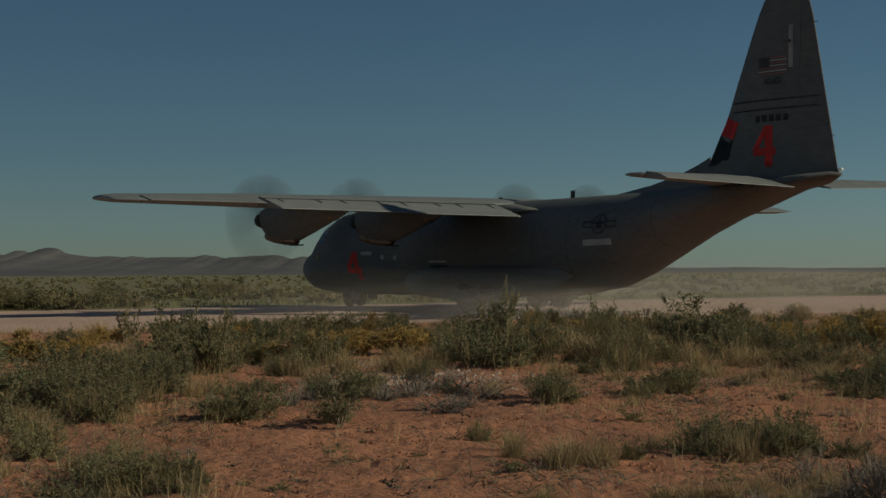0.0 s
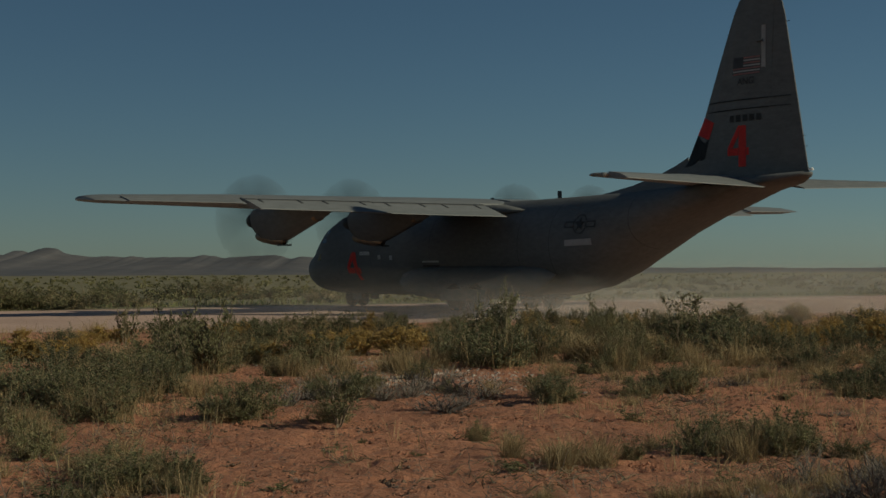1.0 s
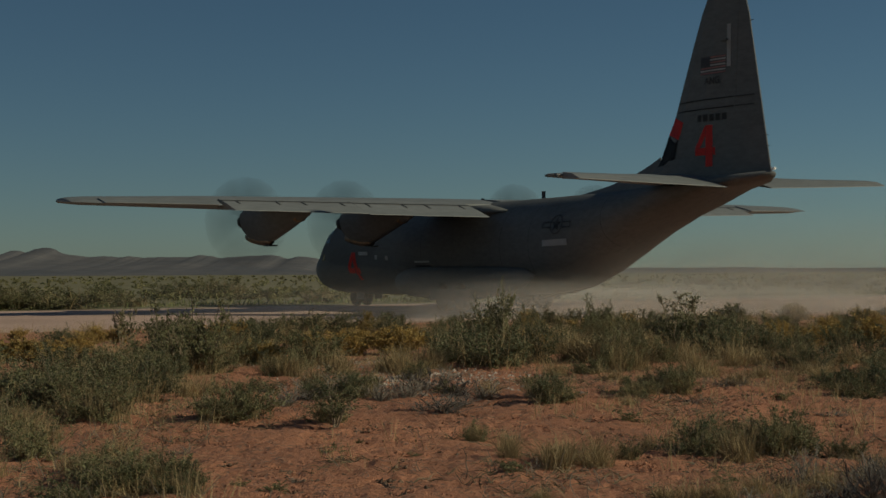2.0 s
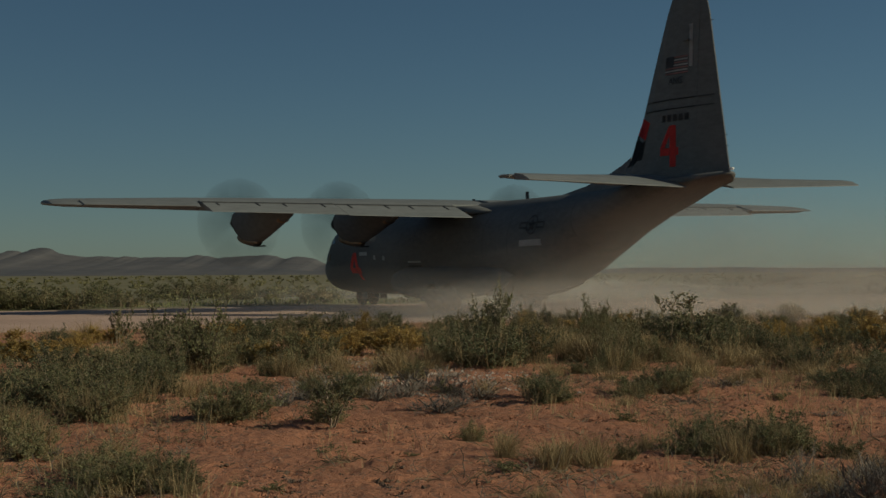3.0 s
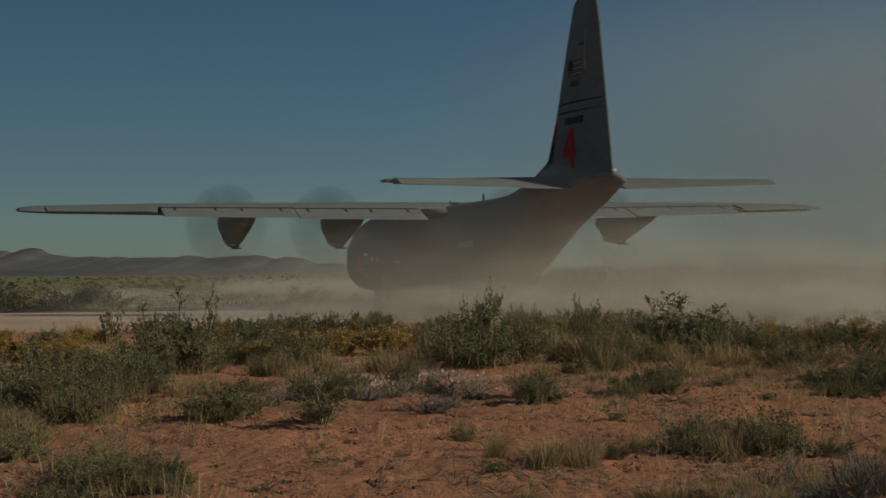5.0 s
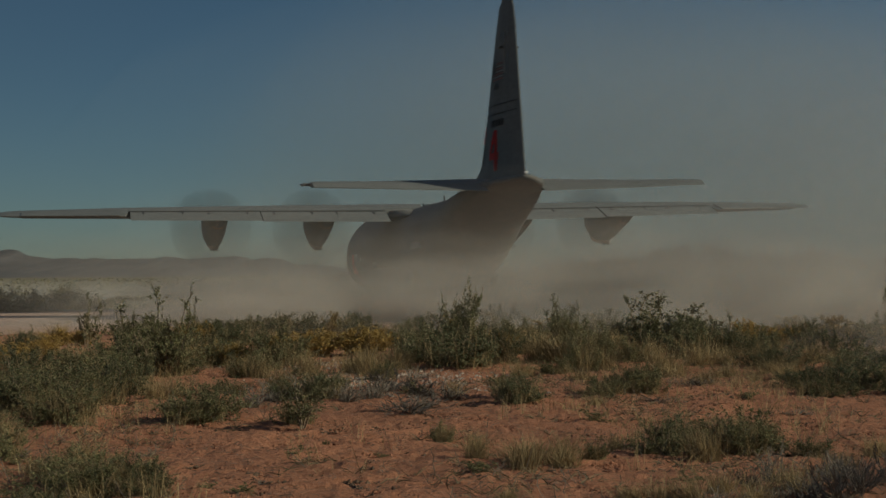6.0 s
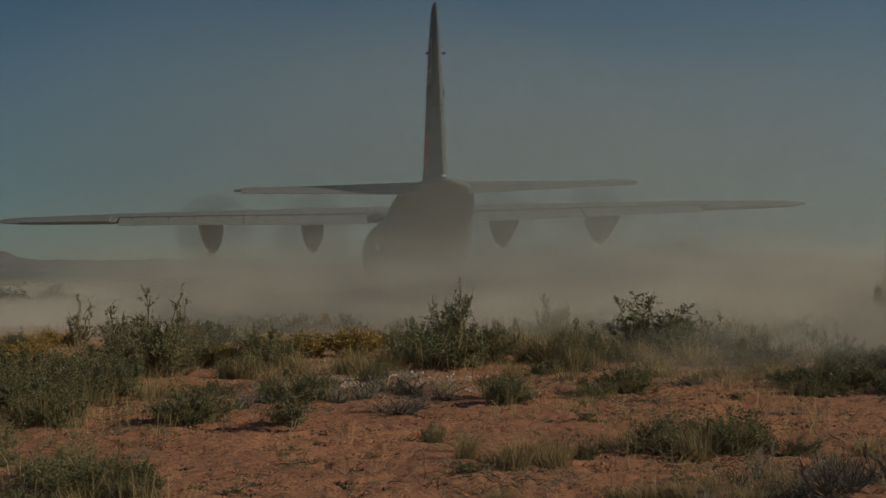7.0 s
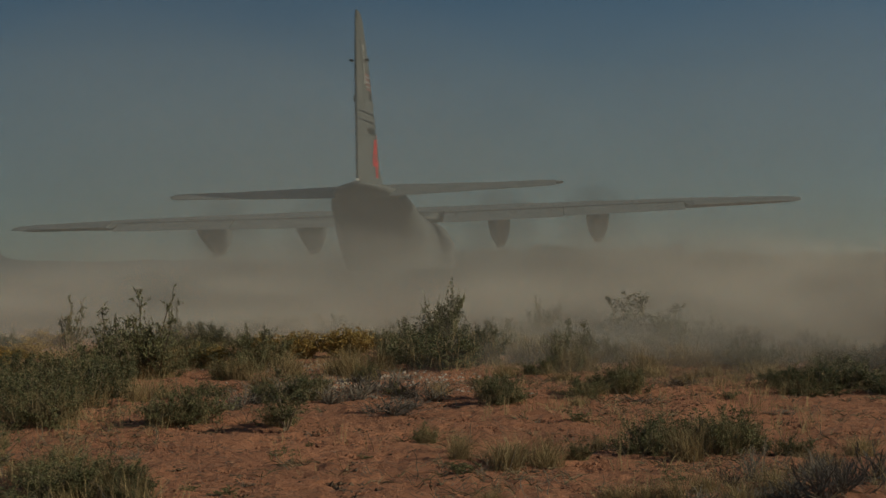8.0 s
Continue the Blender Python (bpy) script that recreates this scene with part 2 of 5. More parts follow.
# ---- plants ----
class Tangle:
    """Stems, leaves and blades gathered into plain lists."""

    def __init__(self, seed):
        self.r = random.Random(seed)
        self.sv, self.sf, self.lv, self.lf = [], [], [], []

    def tube(self, pts, r0, r1):
        b = len(self.sv)
        for i, p in enumerate(pts):
            r = r0 + (r1 - r0) * i / (len(pts) - 1)
            for k in range(3):
                a = 2.094 * k
                self.sv.append((p[0] + r * math.cos(a), p[1] + r * math.sin(a), p[2]))
        for i in range(len(pts) - 1):
            for k in range(3):
                self.sf.append((b + 3 * i + k, b + 3 * i + (k + 1) % 3, b + 3 * i + 3 + (k + 1) % 3, b + 3 * i + 3 + k))

    def leaf(self, p, size, up=0.3):
        r = self.r
        d = Vector((r.gauss(0, 1), r.gauss(0, 1), r.gauss(up, 0.8))).normalized()
        s = d.cross(Vector((r.gauss(0, 1), r.gauss(0, 1), r.gauss(0, 1)))).normalized() * size * 0.32
        p = Vector(p)
        b = len(self.lv)
        mid = p + d * size * 0.5 + d.cross(s) * 0.5
        self.lv += [p, mid + s, p + d * size, mid - s]
        self.lf.append((b, b + 1, b + 2, b + 3))

    def blade(self, p, d, length, width, droop):
        b = len(self.lv)
        d = Vector(d).normalized()
        s = d.cross(Vector((self.r.gauss(0, 1), self.r.gauss(0, 1), 0.01))).normalized() * width
        p = Vector(p)
        m = p + d * length * 0.55
        e = m + (d * 0.45 + Vector((d.x, d.y, -0.4)) * droop) * length
        self.lv += [p - s, p + s, m + s * 0.7, m - s * 0.7, e]
        self.lf += [(b, b + 1, b + 2, b + 3), (b + 3, b + 2, b + 4)]

    def path(self, p, d, length, n, bend):
        pts = [Vector(p)]
        d = Vector(d).normalized()
        for _ in range(n):
            d = (d + Vector((self.r.gauss(0, bend), self.r.gauss(0, bend), self.r.gauss(0.04, bend)))).normalized()
            pts.append(pts[-1] + d * length / n)
        return pts, d

    def finish(self, thing, stem_mat, leaf_mat, leaf_name="foliage"):
        if self.sv:
            mesh_object("branchwork", self.sv, self.sf, stem_mat, thing)
        if self.lv:
            mesh_object(leaf_name, self.lv, self.lf, leaf_mat, thing)
        return thing


def shrub(name, seed, leaf_mat, stems=16, twigs=11, leaves=36, leaf=0.032, lean=1.15, stem_mat=None, radius=0.010, straw=0):
    """A bush about one metre high and one across: stems that fork into leafy twigs."""
    t = Tangle(seed)
    r = t.r
    for i in range(stems):
        a = 2 * math.pi * (i + r.random()) / stems
        tilt = r.random() ** 0.7 * lean
        d = (math.sin(tilt) * math.cos(a), math.sin(tilt) * math.sin(a), math.cos(tilt))
        length = r.uniform(0.55, 1.02) * (1 - 0.25 * tilt)
        pts, _ = t.path((0.05 * math.cos(a), 0.05 * math.sin(a), -0.08), d, length, 6, 0.13)
        t.tube(pts, radius, radius * 0.35)
        for _ in range(twigs):
            f = r.uniform(0.12, 1.0) * 5.99
            k = int(f)
            p = pts[k].lerp(pts[k + 1], f - k)
            dd = (pts[k + 1] - pts[k]).normalized() + Vector((r.gauss(0, 0.55), r.gauss(0, 0.55), r.gauss(0.15, 0.35)))
            tw, _ = t.path(p, dd, r.uniform(0.14, 0.42), 3, 0.22)
            t.tube(tw, radius * 0.35, radius * 0.15)
            for _ in range(leaves):
                g = r.uniform(0.1, 1.0) * 2.99
                q = int(g)
                pp = tw[q].lerp(tw[q + 1], g - q) + Vector((r.gauss(0, 0.016), r.gauss(0, 0.016), r.gauss(0, 0.016)))
                t.leaf(pp, leaf * r.uniform(0.6, 1.4))
    thing = t.finish(new(name), stem_mat or STEM, leaf_mat)
    if straw:
        g = Tangle(seed + 500)
        for _ in range(straw):
            a, q, o = g.r.uniform(0, 6.283), abs(g.r.gauss(0, 0.35)), 0.42 * math.sqrt(g.r.random())
            b = g.r.uniform(0, 6.283)
            g.blade((o * math.cos(b), o * math.sin(b), -0.05), (q * math.cos(a), q * math.sin(a), 1), g.r.uniform(0.35, 0.95), 0.0042, g.r.uniform(0, 0.7))
        mesh_object("straw", g.lv, g.lf, DRY, thing, "dry straw growing through the shrub")
    return thing


def grass_clump(name, seed, blades=460):
    t = Tangle(seed)
    r = t.r
    for _ in range(blades):
        a, q = r.uniform(0, 6.283), abs(r.gauss(0, 0.36))
        d = (q * math.cos(a), q * math.sin(a), 1)
        o = 0.24 * r.random()
        b = r.uniform(0, 6.283)
        t.blade((o * math.cos(b), o * math.sin(b), -0.05), d, 0.25 + 0.85 * r.random() ** 1.6, 0.0040, r.uniform(0.0, 0.8))
    return t.finish(new(name), STEM, DRY)


def dead_bush(name, seed):
    t = Tangle(seed)
    r = t.r
    for i in range(26):
        a = r.uniform(0, 6.283)
        tilt = r.uniform(0.3, 1.35)
        d = (math.sin(tilt) * math.cos(a), math.sin(tilt) * math.sin(a), math.cos(tilt))
        pts, _ = t.path((0, 0, -0.03), d, r.uniform(0.4, 1.0), 6, 0.22)
        pts = [Vector((p.x, p.y, max(p.z, -0.03))) for p in pts]
        t.tube(pts, 0.018, 0.006)
        for _ in range(9):
            k = r.randrange(1, 6)
            dd = (pts[k + 1] - pts[k]).normalized() + Vector((r.gauss(0, 0.7), r.gauss(0, 0.7), r.gauss(0.1, 0.5)))
            tw, _ = t.path(pts[k], dd, r.uniform(0.12, 0.36), 4, 0.3)
            t.tube(tw, 0.008, 0.003)
    return t.finish(new(name), GREYSTEM, DRY)


def spindly_bush(name, seed):
    """A few long bare wands with sparse leaves towards the tips."""
    t = Tangle(seed)
    r = t.r
    for i in range(5):
        a = 2 * math.pi * (i + r.random()) / 5
        tilt = r.uniform(0.05, 0.75)
        d = (math.sin(tilt) * math.cos(a), math.sin(tilt) * math.sin(a), math.cos(tilt))
        pts, _ = t.path((0, 0, -0.05), d, r.uniform(0.6, 1.1), 9, 0.15)
        t.tube(pts, 0.016, 0.005)
        for _ in range(26):
            f = r.uniform(0.35, 1.0) * 8.99
            k = int(f)
            p = pts[k].lerp(pts[k + 1], f - k)
            dd = Vector((r.gauss(0, 1), r.gauss(0, 1), r.gauss(0.4, 0.5)))
            tw, _ = t.path(p, dd, r.uniform(0.06, 0.24), 3, 0.3)
            t.tube(tw, 0.005, 0.002)
            for _ in range(12):
                q = r.randrange(3)
                t.leaf(tw[q].lerp(tw[q + 1], r.random()), 0.031 * r.uniform(0.6, 1.4))
    return t.finish(new(name), STEM, GREEN)


# kind, x, y, height, half width
PLANTS = [
    ("grass", 2.41, 11.55, 0.25, 0.19),
    ("dead", 2.67, 11.84, 0.28, 0.22),
    ("dead", 3.50, 11.51, 0.47, 0.32),
    ("dead", 3.13, 10.96, 0.40, 0.29),
    ("grass", 2.98, 11.59, 0.30, 0.20),
    ("grass", 1.68, 11.33, 0.19, 0.17),
    ("tuft", 2.32, 12.24, 0.11, 0.14),
    ("green", 3.79, 14.12, 0.26, 0.21),
    ("dead", 3.96, 12.19, 0.37, 0.32),
    ("grass", 3.75, 12.90, 0.29, 0.19),
    ("dead", 2.25, 10.98, 0.21, 0.25),
    ("spindly", -3.96, 25.60, 1.48, 0.43),
    ("spindly", -7.58, 35.95, 1.28, 0.32),
    ("spindly", -5.26, 28.40, 1.25, 0.48),
    ("spindly", -4.22, 25.91, 1.21, 0.29),
    ("spindly", 5.51, 31.50, 1.44, 0.71),
    ("spindly", 5.03, 32.23, 1.33, 0.54),
    ("green", -1.13, 20.94, 0.47, 0.31),
    ("dead", -0.36, 21.91, 0.41, 0.49),
    ("dead", -0.97, 20.93, 0.35, 0.43),
    ("dead", 0.26, 19.51, 0.29, 0.37),
    ("dead", 2.96, 12.22, 0.37, 0.21),
    ("dead", 3.03, 11.29, 0.34, 0.25),
    ("green", -5.62, 22.22, 0.71, 0.63),
    ("green", -5.26, 19.38, 0.65, 0.47),
    ("green", -4.03, 17.80, 0.67, 0.47),
    ("green", -4.27, 22.14, 0.75, 0.50),
    ("green", -2.00, 11.74, 0.31, 0.22),
    ("green", -2.62, 11.76, 0.35, 0.26),
    ("green", -5.23, 20.69, 0.72, 0.54),
    ("green", -4.63, 21.14, 0.48, 0.48),
    ("green", -5.35, 25.99, 0.68, 0.58),
    ("green", -5.00, 27.53, 0.88, 0.67),
    ("spindly", -7.83, 38.05, 0.86, 0.36),
    ("spindly", -4.29, 25.20, 1.13, 0.33),
    ("green", -2.44, 17.87, 0.64, 0.36),
    ("green", -2.44, 29.09, 1.00, 0.65),
    ("yellow", -3.50, 29.75, 0.47, 0.45),
    ("yellow", -8.86, 39.13, 0.40, 0.37),
    ("yellow", -8.20, 38.41, 0.46, 0.26),
    ("yellow", -8.02, 29.53, 0.48, 0.55),
    ("yellow", -8.02, 32.21, 0.33, 0.48),
    ("yellow", -8.47, 29.56, 0.52, 0.44),
    ("yellow", -5.42, 34.92, 0.29, 0.24),
    ("yellow", -1.97, 34.08, 0.54, 0.46),
    ("yellow", -0.95, 32.06, 0.66, 0.48),
    ("yellow", -11.17, 40.04, 0.30, 0.23),
    ("grass", -0.83, 26.43, 0.64, 0.45),
    ("grass", -1.73, 26.49, 0.65, 0.35),
    ("grass", -1.94, 23.13, 0.52, 0.35),
    ("spindly", -1.18, 17.13, 0.66, 0.34),
    ("dead", -1.65, 21.3, 0.40, 0.62),
    ("dead", -1.15, 22.0, 0.44, 0.60),
    ("dead", 0.25, 21.5, 0.36, 0.55),
    ("dead", 0.62, 20.8, 0.32, 0.50),
    ("dead", -0.05, 22.5, 0.40, 0.60),
    ("dead", -0.42, 20.90, 0.47, 0.47),
    ("dead", 0.04, 18.55, 0.33, 0.59),
    ("dead", -2.04, 19.89, 0.35, 0.48),
    ("dead", -0.80, 20.45, 0.35, 0.38),
    ("green", 0.94, 27.42, 1.06, 0.77),
    ("green", 1.09, 28.82, 1.22, 0.55),
    ("green", 0.28, 28.52, 0.82, 0.48),
    ("green", 1.77, 28.40, 0.87, 0.48),
    ("grass", -0.14, 27.17, 0.71, 0.41),
    ("spindly", 3.75, 36.89, 1.25, 0.25),
    ("grass", 2.93, 28.31, 0.71, 0.58),
    ("green", 3.46, 28.27, 0.98, 0.48),
    ("grass", 4.24, 28.57, 0.64, 0.43),
    ("spire", 3.98, 38.45, 1.04, 0.36),
    ("spindly", 5.28, 32.68, 1.37, 0.74),
    ("spindly", 5.77, 32.64, 1.29, 0.61),
    ("green", 5.39, 32.20, 0.99, 0.66),
    ("green", 3.98, 28.23, 0.76, 0.40),
    ("green", 5.51, 29.03, 1.00, 0.54),
    ("green", 6.25, 29.95, 0.92, 0.51),
    ("green", 6.80, 29.91, 0.79, 0.47),
    ("yellow", 7.84, 34.48, 0.65, 0.32),
    ("yellow", 8.16, 33.15, 0.52, 0.40),
    ("yellow", 10.12, 37.17, 0.45, 0.59),
    ("yellow", 10.86, 37.09, 0.42, 0.58),
    ("green", 6.58, 26.36, 0.61, 0.42),
    ("green", 7.97, 27.92, 0.90, 0.47),
    ("grass", 2.54, 28.70, 0.75, 0.43),
    ("green", 1.39, 19.88, 0.50, 0.34),
    ("green", 2.74, 20.53, 0.32, 0.32),
    ("green", 3.31, 20.98, 0.54, 0.28),
    ("tuft", 2.20, 17.72, 0.19, 0.19),
    ("green", 2.49, 14.54, 0.53, 0.26),
    ("green", 3.19, 14.51, 0.56, 0.34),
    ("grass", 2.77, 14.03, 0.52, 0.24),
    ("grass", 0.64, 14.11, 0.36, 0.17),
    ("grass", 1.04, 13.46, 0.37, 0.23),
    ("grass", 1.42, 13.69, 0.34, 0.24),
    ("green", 1.75, 14.11, 0.28, 0.14),
    ("green", -2.52, 12.14, 0.42, 0.39),
    ("grass", -2.20, 12.13, 0.40, 0.28),
    ("green", -2.73, 11.30, 0.19, 0.18),
    ("green", -3.88, 14.19, 0.67, 0.31),
    ("grass", -3.87, 14.65, 0.55, 0.27),
    ("grass", -4.64, 16.42, 0.44, 0.26),
    ("grass", -3.12, 13.14, 0.30, 0.22),
    ("grass", -3.07, 14.39, 0.32, 0.22),
    ("dead", 3.44, 12.04, 0.39, 0.25),
    ("dead", 2.75, 11.16, 0.22, 0.25),
    ("grass", 1.90, 11.10, 0.27, 0.22),
    ("grass", 2.54, 10.98, 0.23, 0.21),
    ("green", 5.74, 20.36, 0.40, 0.35),
    ("grass", 4.53, 22.96, 0.33, 0.24),
    ("green", 5.99, 22.63, 0.34, 0.25),
    ("grass", 6.21, 24.49, 0.41, 0.37),
    ("grass", 4.42, 25.31, 0.38, 0.43),
    ("grass", 5.36, 25.25, 0.33, 0.38),
    ("tuft", -1.31, 11.91, 0.12, 0.13),
    ("tuft", 0.61, 12.86, 0.14, 0.16),
    ("tuft", -1.07, 14.68, 0.10, 0.12),
    ("tuft", -0.85, 15.69, 0.08, 0.05),
    ("green", 0.37, 16.03, 0.30, 0.13),
    ("tuft", 0.13, 21.67, 0.30, 0.18),
    ("tuft", 3.59, 14.59, 0.25, 0.16),
    ("tuft", -1.60, 12.04, 0.09, 0.09),
    ("grass", 0.74, 11.22, 0.15, 0.17),
    ("tuft", -2.94, 11.48, 0.22, 0.17),
    ("green", 6.56, 21.29, 0.57, 0.53),
    ("spire", 11.82, 35.78, 1.58, 0.48),
    ("green", 10.97, 34.18, 0.92, 0.71),
    ("dead", 3.37, 11.14, 0.47, 0.25),
    ("green", 6.88, 20.49, 0.46, 0.38),
    ("grass", 4.42, 14.10, 0.32, 0.21),
    ("green", 8.69, 25.02, 0.94, 0.56),
    ("green", -6.00, 19.42, 0.87, 0.51),
    ("grass", -3.86, 12.80, 0.48, 0.29),
    ("green", -8.80, 27.81, 0.94, 0.63),
    ("grass", -3.35, 22.09, 0.41, 0.25),
    ("grass", -3.88, 29.21, 0.55, 0.33),
    ("green", -4.21, 29.23, 0.82, 0.49),
    ("grass", -3.51, 21.07, 0.47, 0.28),
    ("green", -2.68, 22.05, 0.37, 0.33),
    ("green", -6.19, 26.05, 0.49, 0.49),
    ("green", -6.29, 22.26, 0.42, 0.33),
    ("green", -5.33, 31.33, 0.70, 0.47),
    ("green", -4.13, 36.18, 0.77, 0.54),
    ("grass", -2.55, 25.80, 0.58, 0.34),
    ("tuft", -3.23, 59.85, 0.27, 0.31),
    ("green", 6.77, 28.37, 0.74, 0.43),
    ("green", 8.57, 32.39, 0.79, 0.43),
    ("grass", 2.84, 24.72, 0.32, 0.37),
    ("grass", 0.70, 21.85, 0.33, 0.20),
    ("grass", 5.52, 20.56, 0.31, 0.31),
    ("green", -1.19, 21.96, 0.41, 0.29),
    ("green", -1.76, 20.97, 0.39, 0.28),
    ("grass", 1.16, 13.94, 0.38, 0.30),
    ("grass", 1.04, 13.85, 0.31, 0.18),
    ("grass", 0.65, 14.70, 0.36, 0.14),
    ("grass", 1.44, 13.94, 0.41, 0.15),
    ("grass", 5.59, 24.01, 0.29, 0.13),
    ("grass", 3.06, 28.31, 0.80, 0.64),
    ("grass", 2.75, 28.66, 0.65, 0.43),
    ("grass", 4.39, 26.05, 0.70, 0.44),
    ("grass", -0.63, 26.05, 0.66, 0.39),
    ("grass", -0.95, 26.82, 0.50, 0.30),
    ("grass", -4.57, 16.80, 0.42, 0.24),
    ("grass", -4.17, 16.15, 0.30, 0.18),
    ("grass", -2.40, 12.46, 0.41, 0.16),
    ("grass", -2.07, 12.29, 0.32, 0.13),
    ("spindly", -4.69, 25.33, 0.95, 0.38),
    ("green", -4.16, 26.82, 0.60, 0.45),
    ("spire", 1.13, 29.02, 1.52, 0.30),
    ("spire", 0.97, 29.39, 1.27, 0.33),
    ("green", -4.52, 19.03, 0.64, 0.43),
    ("green", -3.98, 18.64, 0.52, 0.35),
    ("green", -4.70, 16.61, 0.53, 0.28),
    ("green", -4.52, 24.92, 0.65, 0.42),
    ("green", -5.79, 22.26, 0.58, 0.46),
    ("green", -4.46, 22.26, 0.67, 0.42),
    ("green", -2.78, 12.70, 0.36, 0.23),
    ("green", -2.27, 12.26, 0.32, 0.19),
    ("grass", -3.11, 13.06, 0.29, 0.22),
    ("dead", -3.72, 14.51, 0.16, 0.33),
    ("dead", -2.47, 14.51, 0.12, 0.22),
    ("grass", -1.26, 18.27, 0.27, 0.15),
    ("green", -1.20, 20.75, 0.43, 0.31),
    ("green", -0.36, 24.39, 0.41, 0.27),
    ("green", -2.78, 26.05, 0.59, 0.34),
    ("dead", -1.74, 20.75, 0.31, 0.47),
    ("green", -3.46, 29.39, 0.61, 0.44),
    ("grass", 0.41, 16.61, 0.22, 0.11),
    ("tuft", 0.60, 13.25, 0.11, 0.12),
    ("tuft", -1.06, 14.99, 0.10, 0.10),
    ("grass", 2.06, 14.99, 0.25, 0.14),
    ("grass", 2.45, 19.43, 0.22, 0.18),
    ("dead", 2.11, 14.99, 0.12, 0.22),
    ("grass", 2.09, 11.02, 0.31, 0.17),
    ("green", 3.64, 15.49, 0.35, 0.23),
    ("grass", 2.86, 14.51, 0.33, 0.16),
    ("dead", 3.03, 14.51, 0.14, 0.33),
    ("green", 6.35, 22.26, 0.50, 0.46),
    ("green", 5.81, 22.26, 0.33, 0.38),
    ("grass", 6.23, 25.33, 0.43, 0.48),
    ("grass", 5.86, 27.62, 0.52, 0.52),
    ("dead", 4.31, 22.26, 0.18, 0.42),
    ("dead", 3.25, 19.85, 0.13, 0.34),
    ("dead", 4.68, 17.91, 0.12, 0.34),
    ("tuft", 4.51, 19.85, 0.15, 0.15),
    ("green", 6.40, 26.82, 0.60, 0.40),
    ("grass", 7.42, 27.62, 0.57, 0.47),
    ("grass", 3.48, 26.82, 0.60, 0.40),
    ("dead", 3.58, 12.53, 0.28, 0.16),
    ("dead", 3.02, 11.58, 0.13, 0.20),
    ("grass", 0.75, 11.29, 0.17, 0.12),
    ("grass", 2.61, 11.29, 0.21, 0.17),
    ("tuft", -0.24, 14.51, 0.07, 0.09),
    ("dead", -0.47, 14.99, 0.04, 0.13),
    ("dead", -1.19, 12.53, 0.05, 0.14),
    ("grass", -0.71, 27.62, 0.62, 0.29),
    ("yellow", -1.82, 31.84, 0.62, 0.45),
    ("yellow", -0.82, 31.84, 0.64, 0.43),
    ("yellow", -3.46, 29.39, 0.44, 0.37),
    ("yellow", -8.25, 30.37, 0.41, 0.57),
    ("yellow", -8.32, 35.00, 0.39, 0.39),
    ("yellow", 10.49, 36.98, 0.69, 0.62),
    ("yellow", 10.17, 39.53, 0.59, 0.44),
    ("green", -4.80, 19.27, 0.69, 0.40),
    ("green", -4.40, 19.77, 0.74, 0.44),
    ("green", -4.14, 20.66, 0.74, 0.39),
    ("green", -4.00, 22.05, 0.66, 0.37),
    ("green", -5.16, 22.05, 0.66, 0.50),
    ("green", -5.07, 24.39, 0.73, 0.55),
    ("green", -6.30, 24.92, 0.65, 0.51),
    ("green", -2.40, 18.05, 0.66, 0.39),
    ("green", -2.63, 17.70, 0.46, 0.27),
    ("green", 2.67, 15.29, 0.55, 0.26),
    ("green", 3.08, 14.79, 0.55, 0.31),
    ("green", 3.41, 14.99, 0.51, 0.25),
    ("green", 3.27, 21.23, 0.53, 0.32),
    ("green", 2.83, 21.23, 0.36, 0.32),
    ("green", 1.41, 20.75, 0.48, 0.30),
    ("green", 1.63, 20.11, 0.38, 0.20),
    ("green", 5.94, 21.23, 0.60, 0.40),
    ("green", -2.11, 12.13, 0.36, 0.18),
    ("green", -2.45, 12.00, 0.38, 0.22),
    ("green", -1.28, 17.57, 0.40, 0.24),
    ("green", -2.74, 27.62, 0.64, 0.50),
    ("green", -3.54, 39.53, 0.82, 0.89),
    ("green", -4.56, 32.52, 0.67, 0.61),
    ("green", -4.79, 29.39, 0.77, 0.55),
]

FAR_PLANTS = [
    ("green", -20.5, 75.5, 1.84, 1.98),
    ("green", -18.7, 75.2, 1.66, 2.11),
    ("green", -18.2, 80.2, 1.53, 0.90),
    ("green", -18.1, 110.0, 1.77, 2.39),
    ("green", -16.5, 114.9, 1.94, 1.94),
    ("green", -22.9, 126.0, 0.95, 1.89),
    ("green", -12.7, 111.0, 0.75, 1.25),
    ("green", -12.0, 125.8, 0.85, 1.51),
    ("green", -16.3, 79.8, 0.81, 1.20),
    ("green", -21.5, 74.5, 1.34, 1.26),
    ("green", -13.1, 101.5, 0.69, 1.33),
    ("green", -7.2, 90.1, 1.18, 1.18),
    ("green", -22.4, 72.5, 1.63, 1.90),
    ("green", -22.4, 103.9, 1.17, 1.56),
    ("green", 34.1, 194.9, 1.17, 2.19),
    ("green", 61.9, 268.1, 1.21, 4.02),
    ("green", 62.8, 234.0, 1.23, 3.95),
    ("green", 20.6, 163.7, 0.86, 1.84),
]


